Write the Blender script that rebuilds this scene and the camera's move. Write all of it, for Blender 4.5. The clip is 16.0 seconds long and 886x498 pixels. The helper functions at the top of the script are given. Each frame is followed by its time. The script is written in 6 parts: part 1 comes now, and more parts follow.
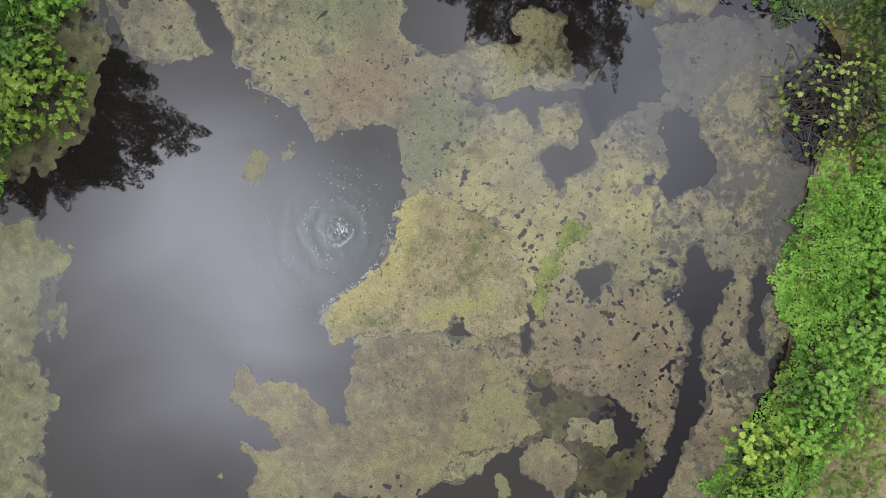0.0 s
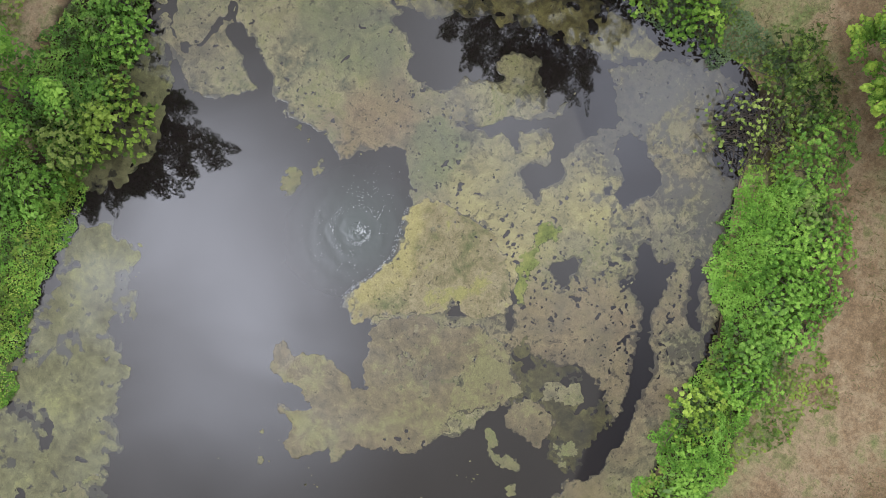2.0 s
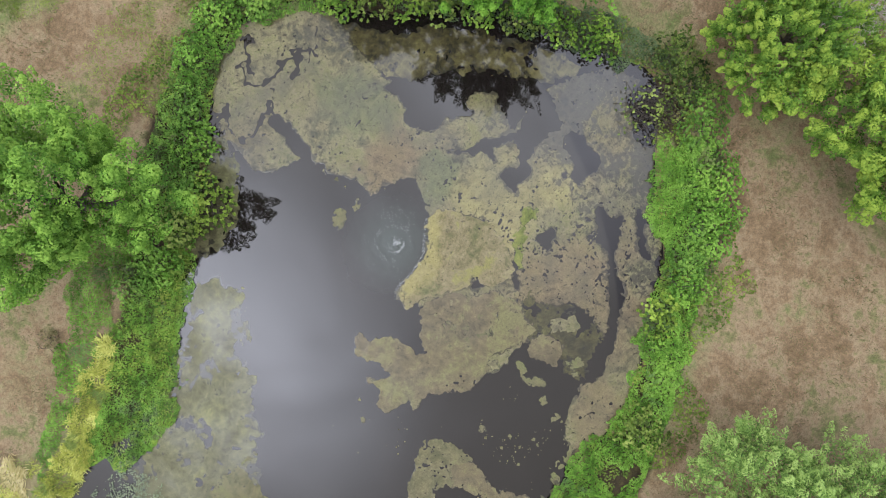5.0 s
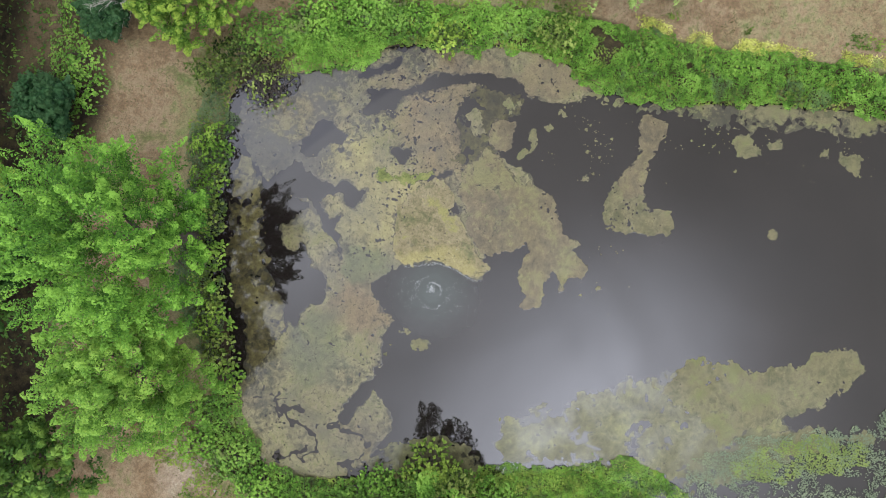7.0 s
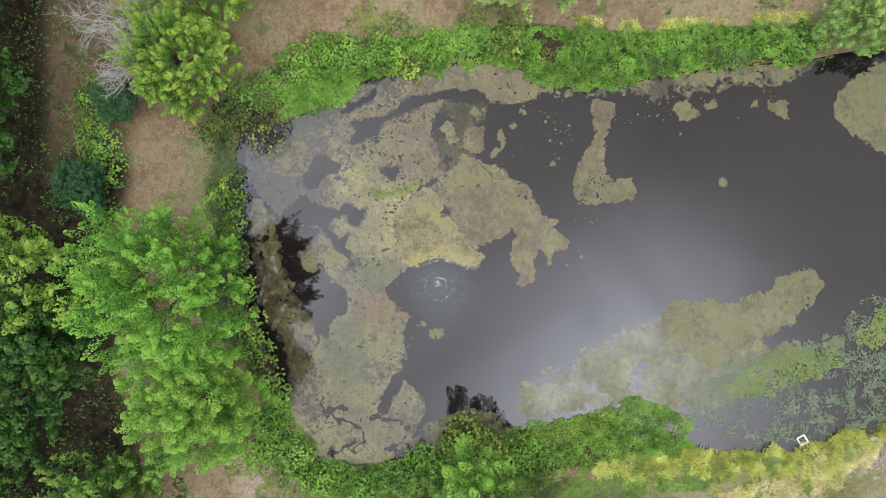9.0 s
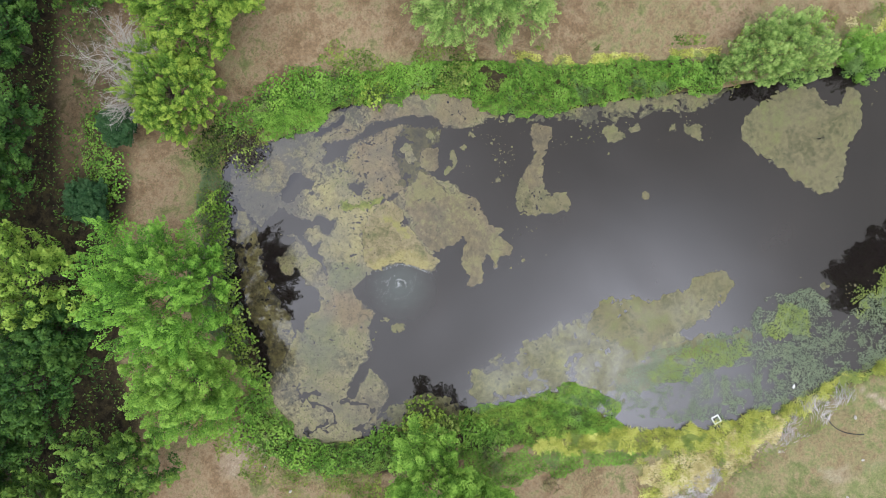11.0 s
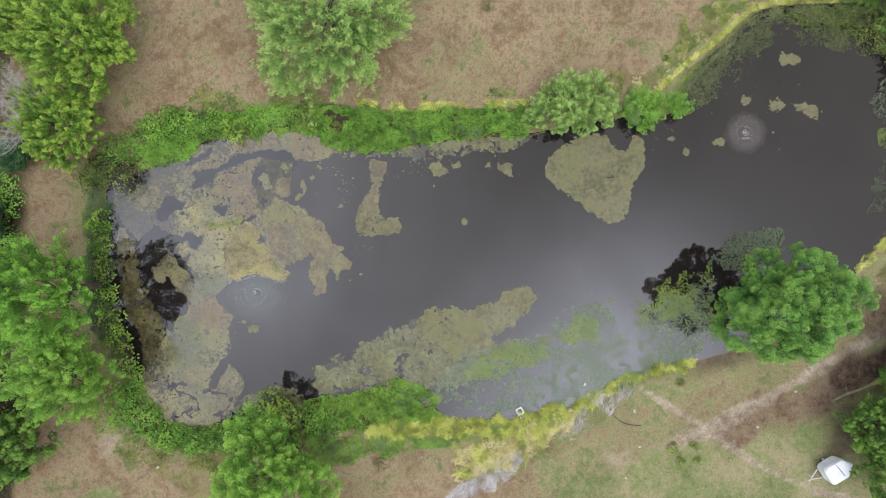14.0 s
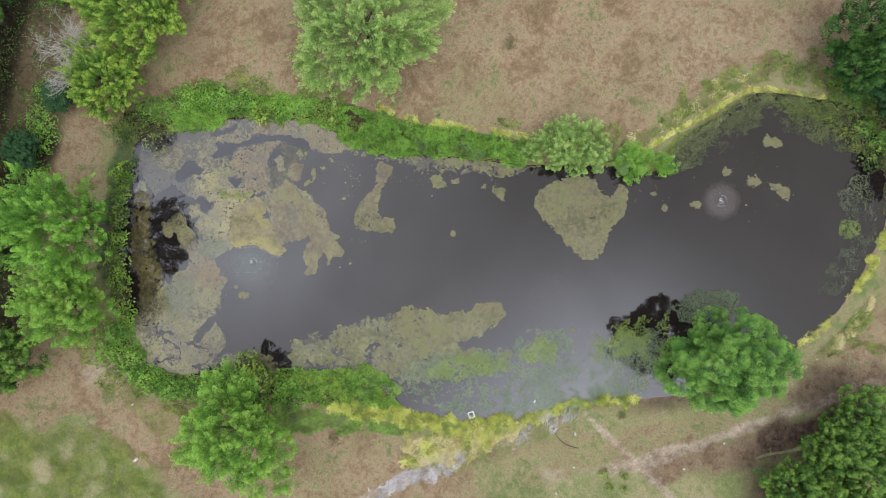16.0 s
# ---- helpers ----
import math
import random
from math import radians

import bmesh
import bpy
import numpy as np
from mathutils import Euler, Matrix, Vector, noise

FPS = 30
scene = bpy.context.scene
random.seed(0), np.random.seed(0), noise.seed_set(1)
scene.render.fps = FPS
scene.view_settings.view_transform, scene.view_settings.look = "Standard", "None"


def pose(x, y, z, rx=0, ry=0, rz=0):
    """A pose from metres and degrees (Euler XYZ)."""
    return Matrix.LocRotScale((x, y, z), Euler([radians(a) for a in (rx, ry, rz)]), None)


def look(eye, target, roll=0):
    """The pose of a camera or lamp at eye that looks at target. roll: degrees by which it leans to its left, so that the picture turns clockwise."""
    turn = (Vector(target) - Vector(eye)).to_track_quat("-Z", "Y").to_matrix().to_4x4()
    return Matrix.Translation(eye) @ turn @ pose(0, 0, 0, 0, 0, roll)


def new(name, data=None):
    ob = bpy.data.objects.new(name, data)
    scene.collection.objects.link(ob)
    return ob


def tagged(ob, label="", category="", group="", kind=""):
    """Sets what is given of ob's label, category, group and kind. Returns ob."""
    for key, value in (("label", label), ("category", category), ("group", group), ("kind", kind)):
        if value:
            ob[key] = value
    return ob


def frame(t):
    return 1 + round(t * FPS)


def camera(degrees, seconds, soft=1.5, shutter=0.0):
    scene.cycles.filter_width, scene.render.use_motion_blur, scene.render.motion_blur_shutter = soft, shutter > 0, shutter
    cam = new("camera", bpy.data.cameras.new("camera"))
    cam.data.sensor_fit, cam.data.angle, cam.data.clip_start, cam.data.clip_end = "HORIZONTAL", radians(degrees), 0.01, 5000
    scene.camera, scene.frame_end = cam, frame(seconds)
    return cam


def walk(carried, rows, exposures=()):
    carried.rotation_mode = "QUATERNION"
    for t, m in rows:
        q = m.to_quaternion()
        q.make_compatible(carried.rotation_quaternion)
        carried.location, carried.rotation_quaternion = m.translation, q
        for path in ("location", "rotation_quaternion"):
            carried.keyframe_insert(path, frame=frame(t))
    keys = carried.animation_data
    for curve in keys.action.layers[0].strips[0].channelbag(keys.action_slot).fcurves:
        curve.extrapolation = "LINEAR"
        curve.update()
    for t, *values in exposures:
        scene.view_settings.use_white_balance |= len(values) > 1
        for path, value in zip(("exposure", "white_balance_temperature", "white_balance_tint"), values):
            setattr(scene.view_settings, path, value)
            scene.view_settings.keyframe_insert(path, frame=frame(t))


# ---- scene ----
cam = camera(74.3, 16.0, soft=0.7)
# seconds, x, y, height, rx, ry, rz of a camera that looks straight down
ROWS = [
    (0.0, -22.70, -0.67, 21.19, -0.44, 1.10, 123.33),
    (0.5, -22.70, -0.65, 21.84, -0.42, 1.03, 123.40),
    (1.0, -22.49, -0.55, 23.24, 0.10, 0.76, 123.25),
    (1.5, -22.28, -0.61, 24.80, 0.39, 0.44, 123.31),
    (2.0, -22.17, -0.56, 26.31, 0.48, 0.42, 123.22),
    (2.5, -22.17, -0.51, 27.86, 0.37, 0.49, 123.25),
    (3.0, -21.93, -0.33, 29.47, 0.87, 0.51, 123.24),
    (5.5, -21.75, -1.90, 37.71, -0.62, -0.26, 98.38),
    (6.0, -20.63, -1.20, 38.59, 0.39, 0.67, 72.48),
    (6.5, -19.95, -0.57, 39.10, -0.13, 1.69, 43.36),
    (7.0, -20.01, -0.95, 39.63, -0.78, 0.98, 9.38),
    (7.5, -19.98, -0.87, 40.72, -0.92, 0.92, 5.38),
    (8.0, -20.05, -1.17, 42.34, -0.66, 0.71, 0.12),
    (8.2, -19.98, -1.28, 42.85, -0.68, 0.77, -0.45),
    (10.5, -17.48, -1.01, 50.49, -0.55, 1.31, -1.51),
    (11.0, -15.88, -0.94, 51.96, -0.47, 1.12, -1.35),
    (11.5, -13.95, -0.72, 53.48, -0.49, 0.91, -1.19),
    (12.0, -11.57, -0.49, 55.06, -0.49, 0.83, -1.03),
    (12.5, -9.04, -0.31, 56.49, -0.42, 0.63, -0.81),
    (13.0, -5.98, 0.07, 58.02, -0.54, 0.62, -0.64),
    (13.5, -3.09, 0.03, 59.71, -0.25, 0.31, -0.40),
    (14.0, -1.20, 0.35, 61.35, -0.23, -0.02, -0.16),
    (14.5, 0.00, 0.00, 63.00, 0.31, 0.02, 0.00),
    (15.0, 0.43, 0.29, 64.39, 0.17, 0.04, 0.67),
    (15.5, 0.51, 0.15, 65.57, 0.46, -0.04, 1.18),
    (15.6, 0.43, 0.22, 65.95, 0.44, -0.01, 3.72),
    (15.7, 0.34, 0.28, 66.20, 0.47, -0.10, 7.30),
    (15.8, 0.19, 0.30, 66.50, 0.52, -0.19, 9.57),
    (16.0, 0.12, 0.25, 66.70, 0.62, -0.24, 10.43),
]
EXPOSURES = [(0.0, 0.0), (3.0, 0.03), (5.5, 0.07), (10.5, 0.12), (12.0, 0.09), (13.5, 0.03), (16.0, 0.0)]
walk(cam, [(t, pose(x, y, z, rx, ry, rz)) for t, x, y, z, rx, ry, rz in ROWS], EXPOSURES)

# ---- sky, veiled sun ----
SUN = Vector((0.27, -0.32, 0.91)).normalized()


def node(tree, kind, values=(), operation="", data_type="", blend_type="", interpolation_type=""):
    n = tree.nodes.new(kind)
    if operation:
        n.operation = operation
    if data_type:
        n.data_type = data_type
    if blend_type:
        n.blend_type = blend_type
    if interpolation_type:
        n.interpolation_type = interpolation_type
    for key, value in dict(values).items():
        n.inputs[key].default_value = value
    return n


world = bpy.data.worlds.new("overcast_sky")
scene.world = world
world.use_nodes = True
wt = world.node_tree
sky = node(wt, "ShaderNodeTexSky")
sky.sky_type, sky.sun_disc = "NISHITA", False
sky.sun_elevation = math.asin(SUN.z)
sky.sun_rotation = math.atan2(SUN.x, SUN.y)
wcoord = node(wt, "ShaderNodeTexCoord")
blue = node(wt, "ShaderNodeVectorMath", operation="SCALE")
blue.inputs["Scale"].default_value = 0.09
wt.links.new(sky.outputs[0], blue.inputs[0])
puffs = node(wt, "ShaderNodeTexNoise", {"Scale": 3.2, "Detail": 5.0, "Roughness": 0.55, "Distortion": 0.6})
wt.links.new(wcoord.outputs["Generated"], puffs.inputs["Vector"])
puff_range = node(wt, "ShaderNodeMapRange", {"From Min": 0.35, "From Max": 0.68, "To Min": 0.74, "To Max": 1.28})
wt.links.new(puffs.outputs[0], puff_range.inputs["Value"])


def lobe_sum(below, way, power, amount):
    """A brighter, thinner part of the cloud cover round a direction, added to what is below it."""
    dot = node(wt, "ShaderNodeVectorMath", operation="DOT_PRODUCT")
    dot.inputs[1].default_value = Vector(way).normalized()
    wt.links.new(wcoord.outputs["Generated"], dot.inputs[0])
    shape = node(wt, "ShaderNodeMath", operation="POWER")
    shape.use_clamp = True
    shape.inputs[1].default_value = power
    wt.links.new(dot.outputs["Value"], shape.inputs[0])
    total = node(wt, "ShaderNodeMath", operation="MULTIPLY_ADD")
    wt.links.new(shape.outputs[0], total.inputs[0])
    total.inputs[1].default_value = amount
    if isinstance(below, float):
        total.inputs[2].default_value = below
    else:
        wt.links.new(below, total.inputs[2])
    return total.outputs[0]


gain_out = lobe_sum(0.345, (0.26, -0.30, 1.0), 37.0, 5.2)
gain_out = lobe_sum(gain_out, (0.12, -0.45, 1.0), 60.0, 2.3)
gain_out = lobe_sum(gain_out, (0.35, -0.15, 1.0), 70.0, 2.2)
gain_out = lobe_sum(gain_out, (-0.40, 0.05, 1.0), 20.0, 3.4)
# haze: the overcast brightens towards the horizon
up_part = node(wt, "ShaderNodeSeparateXYZ")
wt.links.new(wcoord.outputs["Generated"], up_part.inputs[0])
haze = node(wt, "ShaderNodeMapRange", {"From Min": 0.80, "From Max": 0.10, "To Min": 0.0, "To Max": 1.3})
wt.links.new(up_part.outputs["Z"], haze.inputs["Value"])
hazy = node(wt, "ShaderNodeMath", operation="ADD")
wt.links.new(gain_out, hazy.inputs[0])
wt.links.new(haze.outputs[0], hazy.inputs[1])
bright = node(wt, "ShaderNodeMath", operation="MULTIPLY")
wt.links.new(hazy.outputs[0], bright.inputs[0])
wt.links.new(puff_range.outputs[0], bright.inputs[1])
cloud = node(wt, "ShaderNodeVectorMath", operation="SCALE")
cloud.inputs[0].default_value = (0.90, 0.945, 1.11)
wt.links.new(bright.outputs[0], cloud.inputs["Scale"])
cover_mix = node(wt, "ShaderNodeMix", {"Factor": 0.86}, data_type="RGBA")
wt.links.new(blue.outputs[0], cover_mix.inputs[6])
wt.links.new(cloud.outputs[0], cover_mix.inputs[7])
wt.links.new(cover_mix.outputs[2], wt.nodes["Background"].inputs["Color"])
wt.nodes["Background"].inputs["Strength"].default_value = 1.60

sun_data = bpy.data.lights.new("sun", "SUN")
sun_data.energy, sun_data.angle, sun_data.color = 1.5, radians(80), (1.0, 0.96, 0.84)
sun = new("sun", sun_data)
sun.matrix_world = look(SUN * 100, (0, 0, 0))


# ---- materials ----
def ramp(tree, stops):
    r = tree.nodes.new("ShaderNodeValToRGB")
    while len(r.color_ramp.elements) < len(stops):
        r.color_ramp.elements.new(0.5)
    for e, (p, col) in zip(r.color_ramp.elements, stops):
        e.position, e.color = p, (*col, 1)
    return r


def start_material(name):
    m = bpy.data.materials.new(name)
    m.use_nodes = True
    return m, m.node_tree, m.node_tree.nodes["Principled BSDF"]


def noise_node(t, scale, detail=4.0, rough=0.55, distort=0.0, w=None):
    geo = t.nodes.new("ShaderNodeNewGeometry")
    n = node(t, "ShaderNodeTexNoise", {"Scale": scale, "Detail": detail, "Roughness": rough, "Distortion": distort})
    if w is not None:
        n.noise_dimensions = "4D"
        n.inputs["W"].default_value = w
    t.links.new(geo.outputs["Position"], n.inputs["Vector"])
    return n


def mixed(t, a, b, fac, blend="MIX"):
    m = node(t, "ShaderNodeMix", data_type="RGBA", blend_type=blend)
    for sock, value in ((0, fac), (6, a), (7, b)):
        if isinstance(value, (int, float)):
            m.inputs[sock].default_value = value
        elif isinstance(value, tuple):
            m.inputs[sock].default_value = (*value, 1)
        else:
            t.links.new(value, m.inputs[sock])
    return m.outputs[2]


def add_bump(t, p, height, strength, distance):
    b = node(t, "ShaderNodeBump", {"Strength": strength, "Distance": distance})
    t.links.new(height, b.inputs["Height"])
    t.links.new(b.outputs[0], p.inputs["Normal"])
    return b


def surface(name, big, fine, big_scale, fine_scale, rough=0.8, ior=1.45, bump=0.4, bump_size=0.03, seed=0.0, mix=0.5):
    """A matt natural surface: large patches (ramp big) and grain (ramp fine) over each other."""
    m, t, p = start_material(name)
    n1 = noise_node(t, big_scale, 5, 0.6, 0.4, seed)
    n2 = noise_node(t, fine_scale, 6, 0.7, 0.0, seed + 3)
    r1, r2 = ramp(t, big), ramp(t, fine)
    t.links.new(n1.outputs[0], r1.inputs[0])
    t.links.new(n2.outputs[0], r2.inputs[0])
    t.links.new(mixed(t, r1.outputs[0], r2.outputs[0], mix, "OVERLAY"), p.inputs["Base Color"])
    p.inputs["Roughness"].default_value = rough
    p.inputs["IOR"].default_value = ior
    add_bump(t, p, n2.outputs[0], bump, bump_size)
    return m


def leaf_material(name, dark, mid, light, rough=0.5, glow=0.14, accents=(), gloss=0.12):
    """Leaves: each blade its own shade, light passing through."""
    m, t, p = start_material(name)
    geo = t.nodes.new("ShaderNodeNewGeometry")
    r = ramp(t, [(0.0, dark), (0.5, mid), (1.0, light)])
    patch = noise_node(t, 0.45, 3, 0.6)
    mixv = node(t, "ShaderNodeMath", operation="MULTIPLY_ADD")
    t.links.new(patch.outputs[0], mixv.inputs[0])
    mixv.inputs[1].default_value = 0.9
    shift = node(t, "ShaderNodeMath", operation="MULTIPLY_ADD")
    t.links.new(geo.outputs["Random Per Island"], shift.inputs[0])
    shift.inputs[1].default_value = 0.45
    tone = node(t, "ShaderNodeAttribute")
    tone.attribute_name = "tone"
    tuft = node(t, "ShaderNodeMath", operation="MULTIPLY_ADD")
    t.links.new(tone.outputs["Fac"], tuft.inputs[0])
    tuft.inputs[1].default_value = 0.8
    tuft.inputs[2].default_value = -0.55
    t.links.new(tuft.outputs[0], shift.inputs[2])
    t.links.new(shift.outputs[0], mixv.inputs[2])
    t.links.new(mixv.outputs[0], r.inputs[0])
    colour = r.outputs[0]
    for k, (col, size, level, amount) in enumerate(accents):
        spot = noise_node(t, size, 4, 0.65, 0.6, 7.0 + 5 * k)
        where = ramp(t, [(level, (0, 0, 0)), (level + 0.05, (amount, amount, amount))])
        t.links.new(spot.outputs[0], where.inputs[0])
        colour = mixed(t, colour, col, where.outputs[0])
    t.links.new(colour, p.inputs["Base Color"])
    p.inputs["Roughness"].default_value = rough
    p.inputs["Specular IOR Level"].default_value = gloss
    thin = t.nodes.new("ShaderNodeBsdfTranslucent")
    t.links.new(colour, thin.inputs["Color"])
    mixer = t.nodes.new("ShaderNodeMixShader")
    mixer.inputs[0].default_value = glow
    t.links.new(p.outputs[0], mixer.inputs[1])
    t.links.new(thin.outputs[0], mixer.inputs[2])
    t.links.new(mixer.outputs[0], t.nodes["Material Output"].inputs["Surface"])
    return m


FOUNTAIN_WEST = (-20.8, -4.5)
FOUNTAIN_EAST = (30.6, 12.2)


def water_material():
    m, t, p = start_material("pond_water")
    geo = t.nodes.new("ShaderNodeNewGeometry")
    height, silt, fades = None, None, []
    for (x, y), reach, core in ((FOUNTAIN_WEST, 4.2, 0.2), (FOUNTAIN_EAST, 2.9, 1.7)):
        d = node(t, "ShaderNodeVectorMath", operation="DISTANCE")
        d.inputs[1].default_value = (x, y, 0)
        t.links.new(geo.outputs["Position"], d.inputs[0])
        ring = node(t, "ShaderNodeMath", operation="MULTIPLY")
        ring.inputs[1].default_value = 9.0
        wob = noise_node(t, 1.3, 3, 0.6)
        bent = node(t, "ShaderNodeMath", operation="MULTIPLY_ADD")
        t.links.new(wob.outputs[0], bent.inputs[0])
        bent.inputs[1].default_value = 0.9
        t.links.new(d.outputs["Value"], bent.inputs[2])
        t.links.new(bent.outputs[0], ring.inputs[0])
        wave = node(t, "ShaderNodeMath", operation="SINE")
        t.links.new(ring.outputs[0], wave.inputs[0])
        fade = node(t, "ShaderNodeMapRange", {"From Min": core, "From Max": reach, "To Min": 1.0, "To Max": 0.0}, interpolation_type="SMOOTHSTEP")
        t.links.new(bent.outputs[0], fade.inputs["Value"])
        part_h = node(t, "ShaderNodeMath", operation="MULTIPLY")
        t.links.new(wave.outputs[0], part_h.inputs[0])
        t.links.new(fade.outputs[0], part_h.inputs[1])
        fades.append(fade.outputs[0])
        if height is None:
            height, silt = part_h.outputs[0], fade.outputs[0]
        else:
            for which in ("height", "silt"):
                s = node(t, "ShaderNodeMath", operation="ADD")
                t.links.new(height if which == "height" else silt, s.inputs[0])
                t.links.new(part_h.outputs[0] if which == "height" else fade.outputs[0], s.inputs[1])
                if which == "height":
                    height = s.outputs[0]
                else:
                    silt = s.outputs[0]
    murk = noise_node(t, 0.12, 4, 0.6, 0.5)
    depth = ramp(t, [(0.3, (0.007, 0.0055, 0.005)), (0.75, (0.0135, 0.0105, 0.009))])
    t.links.new(murk.outputs[0], depth.inputs[0])
    stirred = mixed(t, depth.outputs[0], (0.034, 0.042, 0.036), fades[0])
    t.links.new(mixed(t, stirred, (0.046, 0.037, 0.034), fades[1]), p.inputs["Base Color"])
    p.inputs["Roughness"].default_value = 0.04
    p.inputs["IOR"].default_value = 1.41
    chop = noise_node(t, 5.0, 4, 0.6, 0.5)
    swirl = node(t, "ShaderNodeMath", operation="MULTIPLY_ADD")
    t.links.new(chop.outputs[0], swirl.inputs[0])
    t.links.new(silt, swirl.inputs[1])
    t.links.new(height, swirl.inputs[2])
    add_bump(t, p, swirl.outputs[0], 0.22, 0.012)
    return m


def ground_material():
    """Dry short grass; the vertex layer 'soil' holds lawn, track, and dark leaf floor with painted shade."""
    m, t, p = start_material("dry_meadow")
    att = node(t, "ShaderNodeAttribute")
    att.attribute_name = "soil"
    sep = t.nodes.new("ShaderNodeSeparateColor")
    t.links.new(att.outputs["Color"], sep.inputs[0])
    wide, mid, fine = noise_node(t, 0.26, 7, 0.68, 0.6), noise_node(t, 1.6, 5, 0.65, 0.3, 2.0), noise_node(t, 14.0, 4, 0.75, 0, 5.0)
    tan = ramp(t, [(0.38, (0.121, 0.083, 0.045)), (0.46, (0.166, 0.116, 0.067)), (0.53, (0.212, 0.158, 0.097)), (0.58, (0.151, 0.134, 0.065)), (0.64, (0.099, 0.112, 0.041))])
    lawn = ramp(t, [(0.38, (0.220, 0.186, 0.108)), (0.46, (0.184, 0.171, 0.085)), (0.53, (0.143, 0.155, 0.063)), (0.62, (0.099, 0.129, 0.043))])
    track = ramp(t, [(0.36, (0.185, 0.140, 0.100)), (0.5, (0.245, 0.195, 0.140)), (0.64, (0.305, 0.256, 0.190))])
    # near-black leaf floor, which also stands in for shade under plants
    litter_shade = ramp(t, [(0.38, (0.014, 0.011, 0.007)), (0.5, (0.034, 0.026, 0.015)), (0.60, (0.050, 0.042, 0.018))])
    t.links.new(mixed(t, wide.outputs[0], mid.outputs[0], 0.4), tan.inputs[0])
    t.links.new(mixed(t, wide.outputs[0], mid.outputs[0], 0.4), lawn.inputs[0])
    for r, n in ((track, mid), (litter_shade, mid)):
        t.links.new(n.outputs[0], r.inputs[0])

    def gate(channel, jitter=0.2):
        a = node(t, "ShaderNodeMath", operation="ADD")
        t.links.new(sep.outputs[channel], a.inputs[0])
        j = node(t, "ShaderNodeMapRange", {"From Min": 0.3, "From Max": 0.7, "To Min": -jitter, "To Max": jitter})
        t.links.new(mid.outputs[0], j.inputs["Value"])
        t.links.new(j.outputs[0], a.inputs[1])
        s = node(t, "ShaderNodeMapRange", {"From Min": 0.15, "From Max": 0.85}, interpolation_type="SMOOTHSTEP")
        t.links.new(a.outputs[0], s.inputs["Value"])
        return s.outputs[0]
    c = mixed(t, tan.outputs[0], lawn.outputs[0], gate(0))
    c = mixed(t, c, track.outputs[0], gate(1, 0.09))
    c = mixed(t, c, litter_shade.outputs[0], gate(2))
    wet_soil = ramp(t, [(0.36, (0.034, 0.020, 0.014)), (0.5, (0.066, 0.043, 0.031)), (0.64, (0.108, 0.074, 0.054))])
    t.links.new(mid.outputs[0], wet_soil.inputs[0])
    c = mixed(t, c, wet_soil.outputs[0], att.outputs["Alpha"])
    grain = ramp(t, [(0.36, (0.20, 0.20, 0.18)), (0.49, (0.48, 0.48, 0.47)), (0.64, (0.82, 0.81, 0.77))])
    t.links.new(mixed(t, fine.outputs[0], noise_node(t, 5.0, 5, 0.7, 0.2, 8.0).outputs[0], 0.45), grain.inputs[0])
    t.links.new(mixed(t, c, grain.outputs[0], 0.7, "OVERLAY"), p.inputs["Base Color"])
    p.inputs["Roughness"].default_value = 0.95
    p.inputs["Specular IOR Level"].default_value = 0.15
    add_bump(t, p, fine.outputs[0], 0.6, 0.05)
    return m


